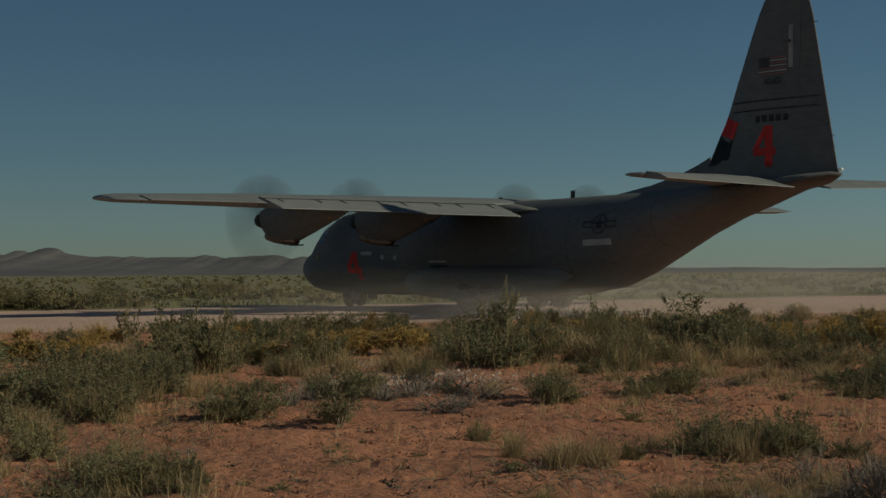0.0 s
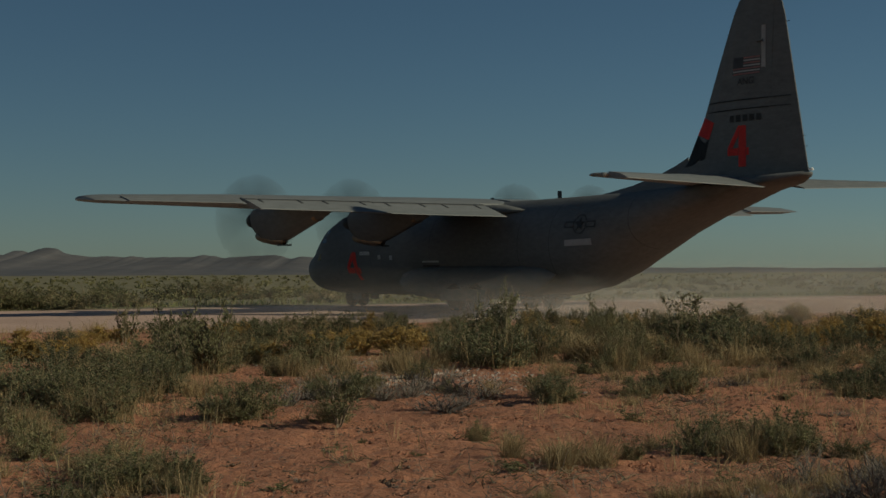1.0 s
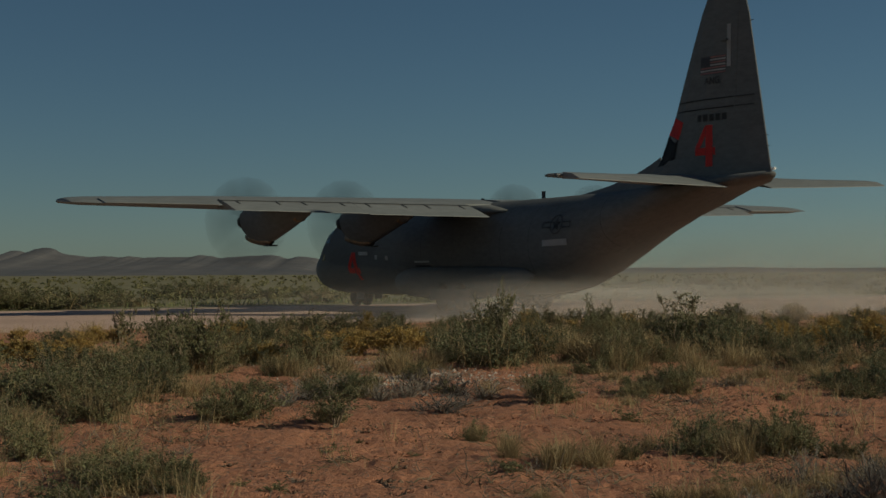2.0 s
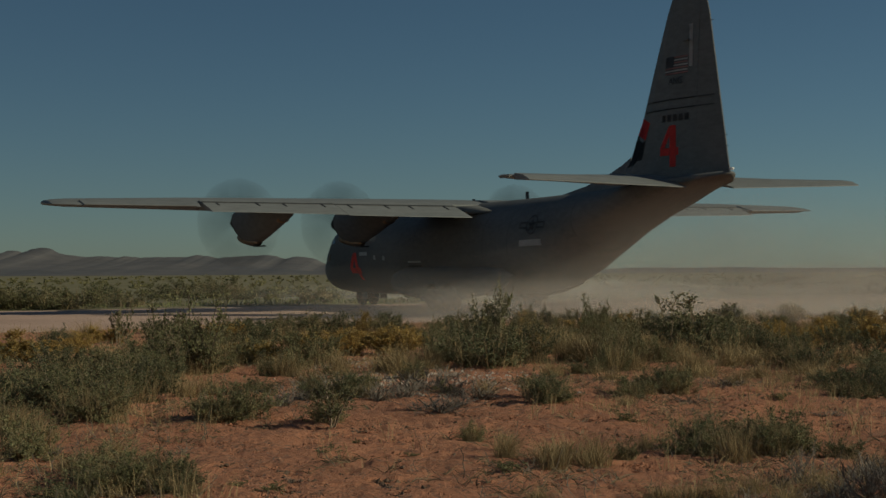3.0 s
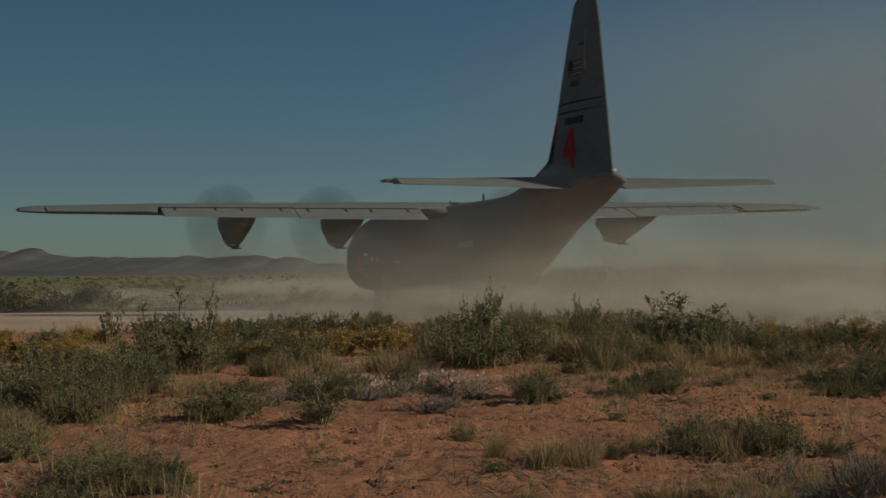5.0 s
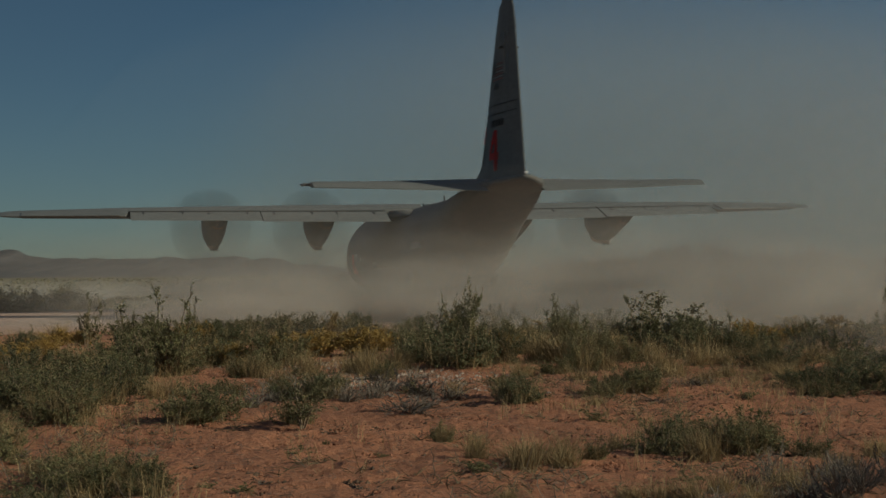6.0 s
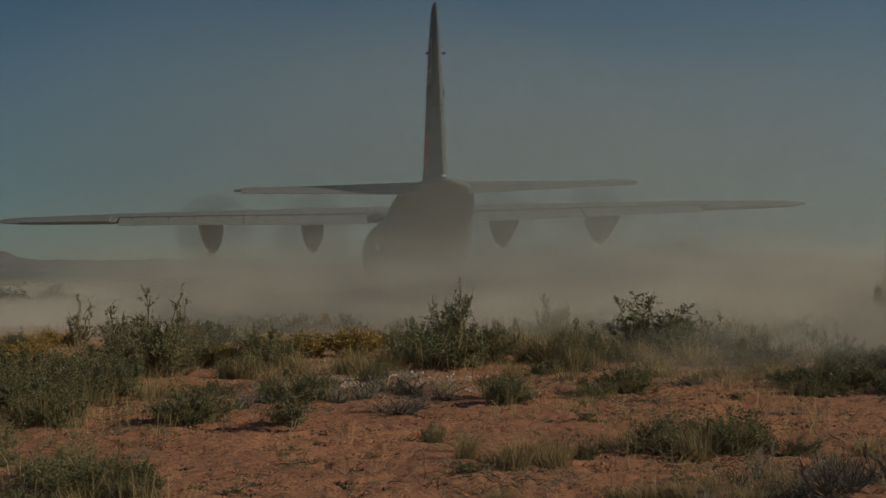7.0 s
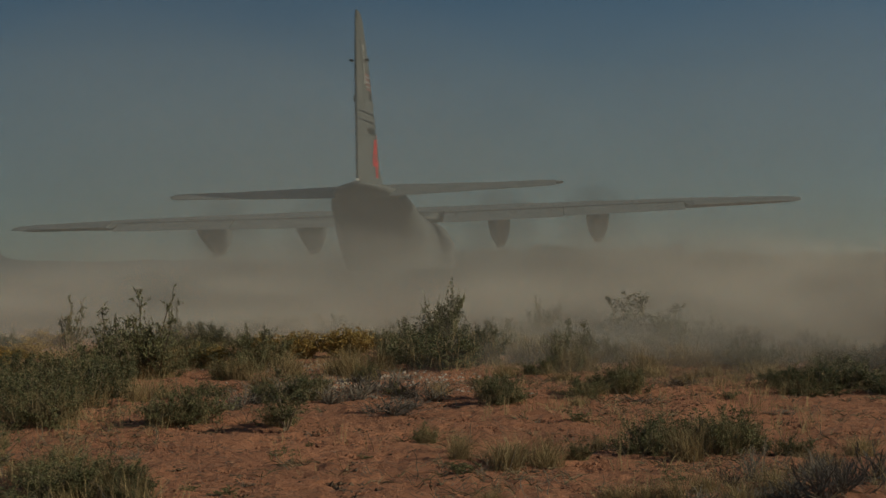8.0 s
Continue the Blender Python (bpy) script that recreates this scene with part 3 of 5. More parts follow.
def filler():
    """More shrubs and grass between the bare soil and the airstrip, thicker towards the strip."""
    rnd = random.Random(77)
    out_ = []
    while len(out_) < 290:
        y = rnd.uniform(25.5, 60)
        x = rnd.uniform(-0.33, 0.37) * y
        if y > near_edge(x) - 0.8:
            continue
        dense = (y - 19) / 12 + (0.55 if x < -0.12 * y else 0.0) + 0.5 * noise.noise((x * 0.3, y * 0.3, 0))
        if rnd.random() > dense:
            continue
        if abs(x + 0.4) < 1.8 and 22 < y < 27:
            continue
        if any(k_ == "yellow" and abs(x / y - px / py) < 0.022 and -1 < py - y < 9 for k_, px, py, _h, _w in PLANTS):
            continue
        kind = rnd.choices(("green", "grass", "yellow", "tuft", "dead", "spindly"), (38, 34, 9 if y > 30 else 2, 16, 6, 3))[0]
        w = {"green": 0.42, "grass": 0.32, "yellow": 0.45, "tuft": 0.25, "dead": 0.4, "spindly": 0.3}[kind] * rnd.uniform(0.6, 1.35)
        h = {"green": 0.68, "grass": 0.55, "yellow": 0.55, "tuft": 0.22, "dead": 0.4, "spindly": 1.0}[kind] * rnd.uniform(0.6, 1.3)
        out_.append((kind, x, y, h, w))
    return out_


KINDS = {
    "green": ("green_shrub", "green desert shrub with small dense leaves on red soil", "shrub", "desert shrubs"),
    "yellow": ("flowering_shrub", "rounded desert shrub with yellow autumn blossom", "shrub", "yellow shrubs"),
    "grass": ("grass_tuft", "dry straw coloured bunch grass on red soil", "grass tuft", "grass tufts"),
    "tuft": ("small_weed", "low green weed growing on bare red soil", "weed", "small weeds"),
    "dead": ("dead_bush", "grey leafless dead bush of tangled twigs", "dead bush", "dead bushes"),
    "spindly": ("spindly_shrub", "tall spindly shrub with bare wands and sparse leaves", "shrub", "spindly shrubs"),
    "spire": ("upright_shrub", "tall narrow green shrub rising above its neighbours", "shrub", "upright shrubs"),
}


def plants():
    protos = {
        "green": [shrub("green_shrub", s, GREEN if s % 2 else DARKGREEN, straw=(60, 260, 120, 360, 180)[s % 5]) for s in (1, 2, 3, 4, 5)],
        "yellow": [shrub("flowering_shrub", s, YELLOW, stems=24, twigs=9, leaves=30, lean=0.95, leaf=0.052) for s in (11, 12)],
        "grass": [grass_clump("grass_tuft", s) for s in (21, 22, 23)],
        "tuft": [shrub("small_weed", s, GREEN, stems=9, twigs=6, leaves=16, lean=1.2, leaf=0.07) for s in (31, 32)],
        "dead": [dead_bush("dead_bush", s) for s in (41, 42)],
        "spindly": [spindly_bush("spindly_shrub", s) for s in (51, 52, 53)],
        "spire": [shrub("upright_shrub", s, GREEN, stems=12, twigs=10, leaves=30, lean=0.42) for s in (61, 62)],
    }
    reach = {"green": 0.50, "yellow": 0.47, "grass": 0.36, "tuft": 0.5, "dead": 0.6, "spindly": 0.4, "spire": 0.36}
    rnd = random.Random(5)
    used = set()
    for kind, x, y, h, w in PLANTS + FAR_PLANTS + filler():
        name, label, cat, group = KINDS[kind]
        proto = rnd.choice(protos[kind])
        s = w / reach[kind]
        if kind == "spindly" and x < 0:
            h *= 1.12
        m = Matrix.Translation((x, y, ground_z(x, y))) @ Matrix.Rotation(rnd.gauss(0, 0.10), 4, "Y") @ Matrix.Rotation(rnd.uniform(0, 6.283), 4, "Z") @ Matrix.Diagonal((s, s, h, 1))
        if proto not in used:
            used.add(proto)
            proto.matrix_basis = m
            ob = proto
        else:
            keep = proto.scale.copy()
            proto.scale = (1, 1, 1)
            ob = copy_thing(proto, m)
            proto.scale = keep
        tagged(ob, label, cat, group)
    for kind in protos:
        for p in protos[kind]:
            if p not in used:
                for c in p.children:
                    bpy.data.objects.remove(c)
                bpy.data.objects.remove(p)


def lumps(name, seed, count, area, sizes, mat, label, keep=None):
    """Loose stones or clods, joined; each one a small uneven octahedron."""
    rnd = random.Random(seed)
    verts, faces = [], []
    while count:
        x, y = area(rnd)
        if keep and not keep(x, y):
            continue
        count -= 1
        r = sizes[0] + (sizes[1] - sizes[0]) * rnd.random() ** 3
        z = ground_z(x, y) + r * 0.15
        b = len(verts)
        for d in ((1, 0, 0), (0, 1, 0), (-1, 0, 0), (0, -1, 0), (0.2, 0.1, 0.75), (0, 0, -0.6)):
            verts.append((x + r * (d[0] + rnd.gauss(0, 0.25)), y + r * (d[1] + rnd.gauss(0, 0.25)), z + r * (d[2] + rnd.gauss(0, 0.15))))
        for i in range(4):
            faces += [(b + i, b + (i + 1) % 4, b + 4), (b + (i + 1) % 4, b + i, b + 5)]
    return tagged(mesh_object(name, verts, faces, mat), label, name.replace("_", " "), kind="stuff")


def wedge(rnd, y0, y1, a=-0.34, b=0.38):
    y = y0 + (y1 - y0) * rnd.random() ** 0.8
    return rnd.uniform(a, b) * y, y


def litter():
    lumps("soil_clods", 3, 60000, lambda r: wedge(r, 8.5, 25), (0.005, 0.028), CLOD, "loose clods of red soil",
          lambda x, y: noise.noise((x * 0.9, y * 0.6, 4)) + 0.6 * noise.noise((x * 3.5, y * 2.5, 6)) > -0.05)
    lumps("gravel", 4, 3400, lambda r: (r.gauss(-0.3, 0.9), r.gauss(24.4, 1.3)), (0.012, 0.05), GRAVEL, "patch of pale gravel on the red soil",
          lambda x, y: noise.noise((x * 0.8, y * 0.8, 14)) > -0.2)
    lumps("gravel", 6, 900, lambda r: (r.gauss(-1.9, 0.7), r.gauss(29.0, 0.8)), (0.012, 0.06), GRAVEL, "low bank of pale gravel among the shrubs")
    lumps("bark_litter", 8, 12000, lambda r: wedge(r, 9.5, 24), (0.006, 0.032), LITTER, "dark rotten bark and leaf litter lying on red soil",
          lambda x, y: noise.noise((x * 1.5, y * 0.9, 31)) + 0.5 * noise.noise((x * 5, y * 3, 33)) > 0.26)
    t = Tangle(9)
    for _ in range(3600):
        x, y = wedge(t.r, 9, 30)
        a = t.r.uniform(0, 6.283)
        pts, _d = t.path((x, y, ground_z(x, y) + 0.025), (math.cos(a), math.sin(a), 0.05), t.r.uniform(0.04, 0.32), 4, 0.25)
        t.tube([Vector((p.x, p.y, ground_z(p.x, p.y) + 0.02 + 0.2 * abs(p.z - pts[0].z))) for p in pts], 0.005, 0.002)
    tagged(mesh_object("fallen_twigs", t.sv, t.sf, GREYSTEM), "dry fallen twigs scattered on red soil", "twigs", kind="stuff")
    t = Tangle(17)
    g = Tangle(18)
    for _ in range(15000):
        x, y = wedge(t.r, 9.3, 31)
        if noise.noise((x * 0.8, y * 0.45, 51)) + 0.5 * noise.noise((x * 3.1, y * 2.2, 52)) < (0.24 if -0.15 * y < x < 0.08 * y else 0.0):
            continue
        a = t.r.uniform(0, 6.283)
        p0 = Vector((x, y, ground_z(x, y) + 0.012))
        if t.r.random() < 0.6:
            pts, _d = t.path(p0, (math.cos(a), math.sin(a), t.r.uniform(0.0, 0.5)), t.r.uniform(0.08, 0.30), 3, 0.3)
            t.tube([Vector((p.x, p.y, max(p.z, p0.z))) for p in pts], 0.0055, 0.0025)
        else:
            for _k in range(4):
                b = t.r.uniform(0, 6.283)
                g.blade(p0, (math.cos(b), math.sin(b), t.r.uniform(0.15, 0.9)), t.r.uniform(0.07, 0.2), 0.004, t.r.random())
    tagged(mesh_object("twig_litter", t.sv, t.sf, DARKTWIG), "dark mat of dead twigs lying on red soil", "twigs", kind="stuff")
    tagged(mesh_object("withered_grass", g.lv, g.lf, WITHERED), "low withered grey brown grass on red soil", "grass", kind="stuff")
    t = Tangle(10)
    for _ in range(5000):
        x, y = wedge(t.r, 9.5, 46)
        if -0.14 * y < x < 0.06 * y and y < 22 and t.r.random() < 0.85:
            continue
        if noise.noise((x * 0.55, y * 0.4, 21)) < 0.12 - 0.012 * (y - 14):
            continue
        for _k in range(7):
            q, a = abs(t.r.gauss(0, 0.5)), t.r.uniform(0, 6.283)
            t.blade((x + t.r.gauss(0, 0.05), y + t.r.gauss(0, 0.05), ground_z(x, y) - 0.02), (q * math.cos(a), q * math.sin(a), 1), t.r.uniform(0.08, 0.42), 0.003, t.r.uniform(0, 0.8))
    tagged(mesh_object("sparse_grass", t.lv, t.lf, DRY), "sparse dry grass over red soil", "grass", kind="stuff")


def fallen_branch(seed, x, y, turn, length):
    """A dark dead limb that arches over the soil, forked towards its tip."""
    t = Tangle(seed)
    r = t.r
    thing = tagged(new("fallen_branch"), "dark dead branch arching over the red soil", "branch", "fallen branches")
    thing.matrix_basis = pose(x, y, ground_z(x, y), 0, 0, turn)

    def limb(p, ang, ln, rad, depth):
        d = Vector((math.cos(ang), math.sin(ang), r.uniform(0.1, 0.35)))
        pts = [Vector(p)]
        n = 8
        for i in range(n):
            d = (d + Vector((r.gauss(0, 0.12), r.gauss(0, 0.12), -0.07 + r.gauss(0, 0.04)))).normalized()
            q = pts[-1] + d * ln / n
            pts.append(Vector((q.x, q.y, max(q.z, 0.012))))
        t.tube(pts, rad, rad * 0.4)
        if depth:
            for k in (2, 4, 5, 6):
                limb(pts[k], ang + r.choice((-1, 1)) * r.uniform(0.4, 1.0), ln * r.uniform(0.3, 0.5), rad * 0.55, depth - 1)

    limb((0, 0, 0.02), 0.0, length, 0.016, 2)
    mesh_object("limb", t.sv, t.sf, DARKTWIG, thing)
    return thing


def far_scrub():
    t = Tangle(12)
    r = t.r
    g = Tangle(13)
    for i in range(2600):
        y = 70 * (900 / 70) ** (r.random() ** 1.1)
        x = r.uniform(-0.42, 0.45) * y
        if y < far_edge(x) + 1.5:
            continue
        if noise.noise((x * 0.05, y * 0.03, 2)) < r.uniform(-0.35, 0.35):
            continue
        s = r.uniform(0.3, 0.8) * (1.3 if r.random() < 0.1 else 0.55)
        tall = s * r.uniform(0.7, 1.1)
        dry = r.random() < 0.72
        for _ in range(int(46 if y < 160 else 16)):
            a, q, h = r.uniform(0, 6.283), math.sqrt(r.random()), r.random()
            w = s * 1.25 * (1 - 0.55 * h)
            (g if dry else t).leaf((x + q * w * math.cos(a), y + q * w * math.sin(a), tall * h * 0.95), 0.16 + 0.0011 * y)
    tagged(mesh_object("far_scrub", t.lv, t.lf, GREEN), "dense green scrub beyond the airstrip", "scrub", kind="stuff")
    tagged(mesh_object("far_dry_grass", g.lv, g.lf, FARDRY), "dry yellow grass beyond the airstrip", "grass", kind="stuff")
    e = Tangle(15)
    for i in range(9000):
        x = e.r.uniform(-60, 90)
        y = far_edge(x) + 0.6 + abs(e.r.gauss(0, 5))
        q, a = abs(e.r.gauss(0, 0.4)), e.r.uniform(0, 6.283)
        e.blade((x, y, -0.05), (q * math.cos(a), q * math.sin(a), 1), e.r.uniform(0.15, 0.5), 0.03, e.r.random())
    tagged(mesh_object("strip_edge_grass", e.lv, e.lf, VERGE), "low green grass along the edge of the airstrip", "grass", kind="stuff")


# ---- dust ----
def dust_material(name, peak, grain, tint=(0.83, 0.775, 0.725)):
    """Thin at the rim of a billow and thicker in its middle, broken up by noise."""
    m, n, l, p = nodes_of(name)
    n.remove(p)
    co, info = n.new("ShaderNodeTexCoord"), n.new("ShaderNodeObjectInfo")
    sep = n.new("ShaderNodeSeparateXYZ")
    l.new(co.outputs["Object"], sep.inputs[0])

    def calc(op, a, b=None):
        q = n.new("ShaderNodeMath")
        q.operation = op
        for i, v in enumerate((a, b)):
            if v is None:
                continue
            if isinstance(v, (int, float)):
                q.inputs[i].default_value = v
            else:
                l.new(v, q.inputs[i])
        return q.outputs[0]

    shift = n.new("ShaderNodeVectorMath")
    shift.operation = "ADD"
    comb = n.new("ShaderNodeCombineXYZ")
    l.new(calc("MULTIPLY", info.outputs["Random"], 40.0), comb.inputs[0])
    l.new(co.outputs["Object"], shift.inputs[0])
    l.new(comb.outputs[0], shift.inputs[1])

    def cloud(scale, detail):
        t = n.new("ShaderNodeTexNoise")
        t.inputs["Scale"].default_value, t.inputs["Detail"].default_value, t.inputs["Roughness"].default_value = scale, detail, 0.5
        l.new(shift.outputs[0], t.inputs["Vector"])
        return t.outputs["Fac"]

    r2 = calc("ADD", calc("POWER", calc("ABSOLUTE", sep.outputs[0]), 2.0), calc("POWER", calc("ABSOLUTE", sep.outputs[2]), 2.0))
    r2 = calc("ADD", r2, calc("MULTIPLY", calc("SUBTRACT", cloud(grain, 2.5), 0.5), 1.0))
    body = calc("POWER", calc("MINIMUM", calc("MAXIMUM", calc("SUBTRACT", 0.92, r2), 0.0), 1.0), 1.5)
    rim = calc("SUBTRACT", 1.0, calc("ADD", calc("POWER", calc("ABSOLUTE", sep.outputs[0]), 2.0), calc("POWER", calc("ABSOLUTE", sep.outputs[2]), 2.0)))
    body = calc("MULTIPLY", body, calc("MINIMUM", calc("MULTIPLY", calc("MAXIMUM", rim, 0.0), 3.0), 1.0))
    a = calc("MULTIPLY", body, peak)
    dif, trl, both = n.new("ShaderNodeBsdfDiffuse"), n.new("ShaderNodeBsdfTranslucent"), n.new("ShaderNodeMixShader")
    up = n.new("ShaderNodeCombineXYZ")
    up.inputs[0].default_value, up.inputs[1].default_value, up.inputs[2].default_value = 0.3, -0.35, 0.88
    for q in (dif, trl):
        q.inputs["Color"].default_value = (*tint, 1)
        l.new(up.outputs[0], q.inputs["Normal"])
    both.inputs[0].default_value = 0.5
    l.new(dif.outputs[0], both.inputs[1])
    l.new(trl.outputs[0], both.inputs[2])
    tr, mx = n.new("ShaderNodeBsdfTransparent"), n.new("ShaderNodeMixShader")
    l.new(a, mx.inputs[0])
    l.new(tr.outputs[0], mx.inputs[1])
    l.new(both.outputs[0], mx.inputs[2])
    l.new(mx.outputs[0], n["Material Output"].inputs["Surface"])
    return m


def puff_mesh(seed, material):
    """A lumpy billow about two units across."""
    bm = bmesh.new()
    bmesh.ops.create_icosphere(bm, subdivisions=4, radius=1.0)
    for v in bm.verts:
        k = 0.90 + 0.10 * noise.noise(v.co * 1.6 + Vector((seed * 9, 0, 0)))
        v.co = Vector((v.co.x * k, v.co.y, v.co.z * k))
    me = bpy.data.meshes.new("dust_puff")
    bm.to_mesh(me)
    bm.free()
    me.polygons.foreach_set("use_smooth", [True] * len(me.polygons))
    me.materials.append(material)
    return me


PUFFS = []


def dust():
    thick, thin = dust_material("blown_dust", 0.27, 1.1), dust_material("thin_dust_haze", 0.16, 0.9)
    faint = dust_material("settling_dust", 0.04, 0.9)
    meshes = {"faint": [puff_mesh(i + 9, faint) for i in range(2)], "thick": [puff_mesh(i, thick) for i in range(3)], "thin": [puff_mesh(i + 5, thin) for i in range(3)]}
    rnd = random.Random(31)
    # density, count, x span, y span, half sizes, height of its middle, when it rises at the right end and at the left end
    layers = [
        ("thick", 22, (-42, 22), (86, 122), (9.5, 3.0, 1.15), 0.3, (-1.2, 5.2)),
        ("thin", 8, (-30, 16), (86, 118), (12, 3.0, 2.6), 0.9, (0.5, 5.5)),
        ("thick", 54, (-23, 27), (49, 66), (5.0, 2.4, 1.1), 0.30, (0.2, 5.6)),
        ("thin", 40, (-17, 22), (48, 62), (5.2, 2.5, 2.0), 0.8, (-0.6, 5.2)),
        ("thick", 30, (-15, 21), (38, 48), (3.7, 2.0, 0.9), 0.35, (2.6, 6.6)),
        ("thin", 76, (-14, 20), (35, 46), (4.4, 1.8, 1.6), 0.7, (1.8, 6.4)),
        ("thin", 60, (1.5, 17), (25.0, 34), (3.6, 1.6, 1.4), 0.65, (2.6, 6.4)),
        ("faint", 34, (-13, 17), (48, 56), (6.0, 2.0, 2.9), 1.5, (-1.3, 4.2)),
        ("faint", 9, (-7, 15), (49, 55), (6.0, 2.0, 1.1), 0.4, (-7.0, -4.5)),
        ("faint", 22, (8, 50), (84, 118), (12, 3.0, 1.5), 0.7, (-7.0, -4.0)),
        # added out of view on the right, only to dim sunlight on the foreground
        ("thin", 14, (9, 30), (9, 25), (4.4, 2.0, 1.9), 1.0, (3.6, 5.2)),
        ("thin", 6, (-1, 13), (51, 57), (4.0, 2.0, 0.9), 0.4, (-4.0, -1.2)),
    ]
    for kind, count, xs, ys, size, mid, born in layers:
        for i in range(count):
            f = (i + rnd.random()) / count
            x = xs[1] + (xs[0] - xs[1]) * f
            y = rnd.uniform(*ys)
            k = rnd.uniform(0.75, 1.3)
            ob = new("dust_puff", rnd.choice(meshes[kind]))
            tagged(ob, "thin billow of pale brown dust, a few unseen ones added for shade" if kind != "thick" else "dense billow of pale brown dust along the ground", "dust", "dust billows", "stuff")
            half = [size[0] * k, size[1], size[2] * k * rnd.uniform(0.8, 1.25)]
            ob.scale = half
            t0 = born[0] + (born[1] - born[0]) * (f + rnd.uniform(-0.12, 0.12)) + (rnd.uniform(0, 1.5) if kind == "thin" else 0)
            PUFFS.append((ob, x, y, mid * rnd.uniform(0.6, 1.4), half[2], t0, rnd.uniform(-0.1, 0.5)))


def dust_veils():
    """High thin dust that drifts in from the far side of the turn, most of it beyond the aircraft."""
    # the same dust, its colour cooled to hold bluish scattered light
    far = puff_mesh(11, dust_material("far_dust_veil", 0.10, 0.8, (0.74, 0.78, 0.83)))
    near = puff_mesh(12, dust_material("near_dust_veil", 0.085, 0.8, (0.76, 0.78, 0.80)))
    rnd = random.Random(47)
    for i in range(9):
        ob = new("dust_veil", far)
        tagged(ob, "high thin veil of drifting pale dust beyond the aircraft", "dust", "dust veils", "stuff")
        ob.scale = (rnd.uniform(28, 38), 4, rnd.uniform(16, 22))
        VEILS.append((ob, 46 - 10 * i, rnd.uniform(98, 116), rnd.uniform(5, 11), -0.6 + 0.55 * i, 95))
    for i in range(6):
        ob = new("dust_veil", near)
        tagged(ob, "thin veil of drifting pale dust before the aircraft", "dust", "dust veils", "stuff")
        ob.scale = (rnd.uniform(12, 17), 2.5, rnd.uniform(6, 9))
        VEILS.append((ob, 19 - 6.5 * i, rnd.uniform(40, 49), rnd.uniform(1.5, 4.0), 2.0 + 0.42 * i, 44))


VEILS = []
# ---- aircraft ----
# x forward, y to its left wing, z up; its origin on the ground between the main wheels
FUSELAGE = [  # x, bottom, top, half width, squareness
    (16.60, 1.90, 2.00, 0.05, 2.0), (16.50, 1.60, 2.28, 0.34, 2.0), (16.2, 1.30, 2.55, 0.66, 2.0), (15.7, 1.05, 2.80, 0.98, 2.0), (15.0, 0.85, 3.02, 1.32, 2.1),
    (14.4, 0.75, 3.25, 1.55, 2.1), (13.8, 0.70, 3.85, 1.76, 2.1), (13.1, 0.66, 4.42, 1.95, 2.1), (12.2, 0.64, 4.78, 2.08, 2.1), (11.0, 0.63, 4.93, 2.16, 2.1),
    (5.0, 0.63, 4.96, 2.16, 2.1), (-2.0, 0.68, 4.96, 2.16, 2.1), (-5.2, 0.84, 4.98, 2.16, 2.1), (-6.7, 1.06, 5.00, 2.14, 2.1), (-8.0, 1.54, 5.02, 2.08, 2.1), (-9.5, 2.28, 5.05, 1.97, 2.1),
    (-11.0, 3.06, 5.10, 1.86, 2.2), (-12.5, 3.74, 5.16, 1.73, 2.6), (-14.0, 4.24, 5.24, 1.57, 3.0), (-15.5, 4.74, 5.30, 1.34, 3.0), (-16.8, 4.95, 5.36, 0.98, 2.8), (-17.6, 5.15, 5.40, 0.38, 2.2), (-17.85, 5.24, 5.36, 0.10, 2.0)]


def hull_ring(x, n=48, grow=0.0):
    b, t, w, e = lerp_table(FUSELAGE, x)
    c, hh = (b + t) / 2, (t - b) / 2 + grow
    w += grow
    ring = []
    for i in range(n):
        a = 2 * math.pi * i / n
        ca, sa = math.cos(a), math.sin(a)
        ring.append((x, w * math.copysign(abs(ca) ** (2 / e), ca), c + hh * math.copysign(abs(sa) ** (2 / e), sa)))
    return ring


def hull_side(x, z, off=0.012):
    """The half width of the hull at x and height z, a little proud."""
    b, t, w, e = lerp_table(FUSELAGE, x)
    c, hh = (b + t) / 2, (t - b) / 2
    q = min(0.999, abs((z - c) / hh))
    return w * (1 - q ** e) ** (1 / e) + off


def aerofoil(le, chord, y, z, thick, inc=2.5, n=16, cut=1.0):
    """A wing section ring in the plane y; cut: how far aft it goes."""
    up, low = [], []
    for i in range(n + 1):
        u = cut * (1 - math.cos(math.pi * i / n)) / 2
        yt = 5 * thick * (0.2969 * math.sqrt(u) - 0.126 * u - 0.3516 * u * u + 0.2843 * u ** 3 - 0.1036 * u ** 4)
        cam_ = 0.02 * (1 - (2 * u - 0.8) ** 2)
        up.append((u, cam_ + yt))
        low.append((u, cam_ - yt))
    pts = up[::-1] + low[1:]
    s, c = math.sin(radians(inc)), math.cos(radians(inc))
    return [(le - chord * (u * c + v * s * 0), y, z + chord * (v * c - (u - 0.4) * s)) for u, v in pts]


WING = [(0, 2.95, 5.3, 4.62, 0.155), (2.2, 2.92, 5.28, 4.63, 0.155), (5.0, 2.85, 5.12, 4.65, 0.15), (10.0, 2.72, 4.75, 4.70, 0.135), (14.2, 2.55, 4.32, 4.74, 0.125), (19.2, 2.25, 3.0, 4.78, 0.115), (19.8, 2.0, 2.5, 4.79, 0.11), (20.1, 1.75, 1.9, 4.79, 0.10), (20.2, 1.4, 1.0, 4.79, 0.06)]


def wing_at(y):
    ys = [w[0] for w in WING]
    return [float(np.interp(y, ys, [w[k] for w in WING])) for k in range(1, 5)]


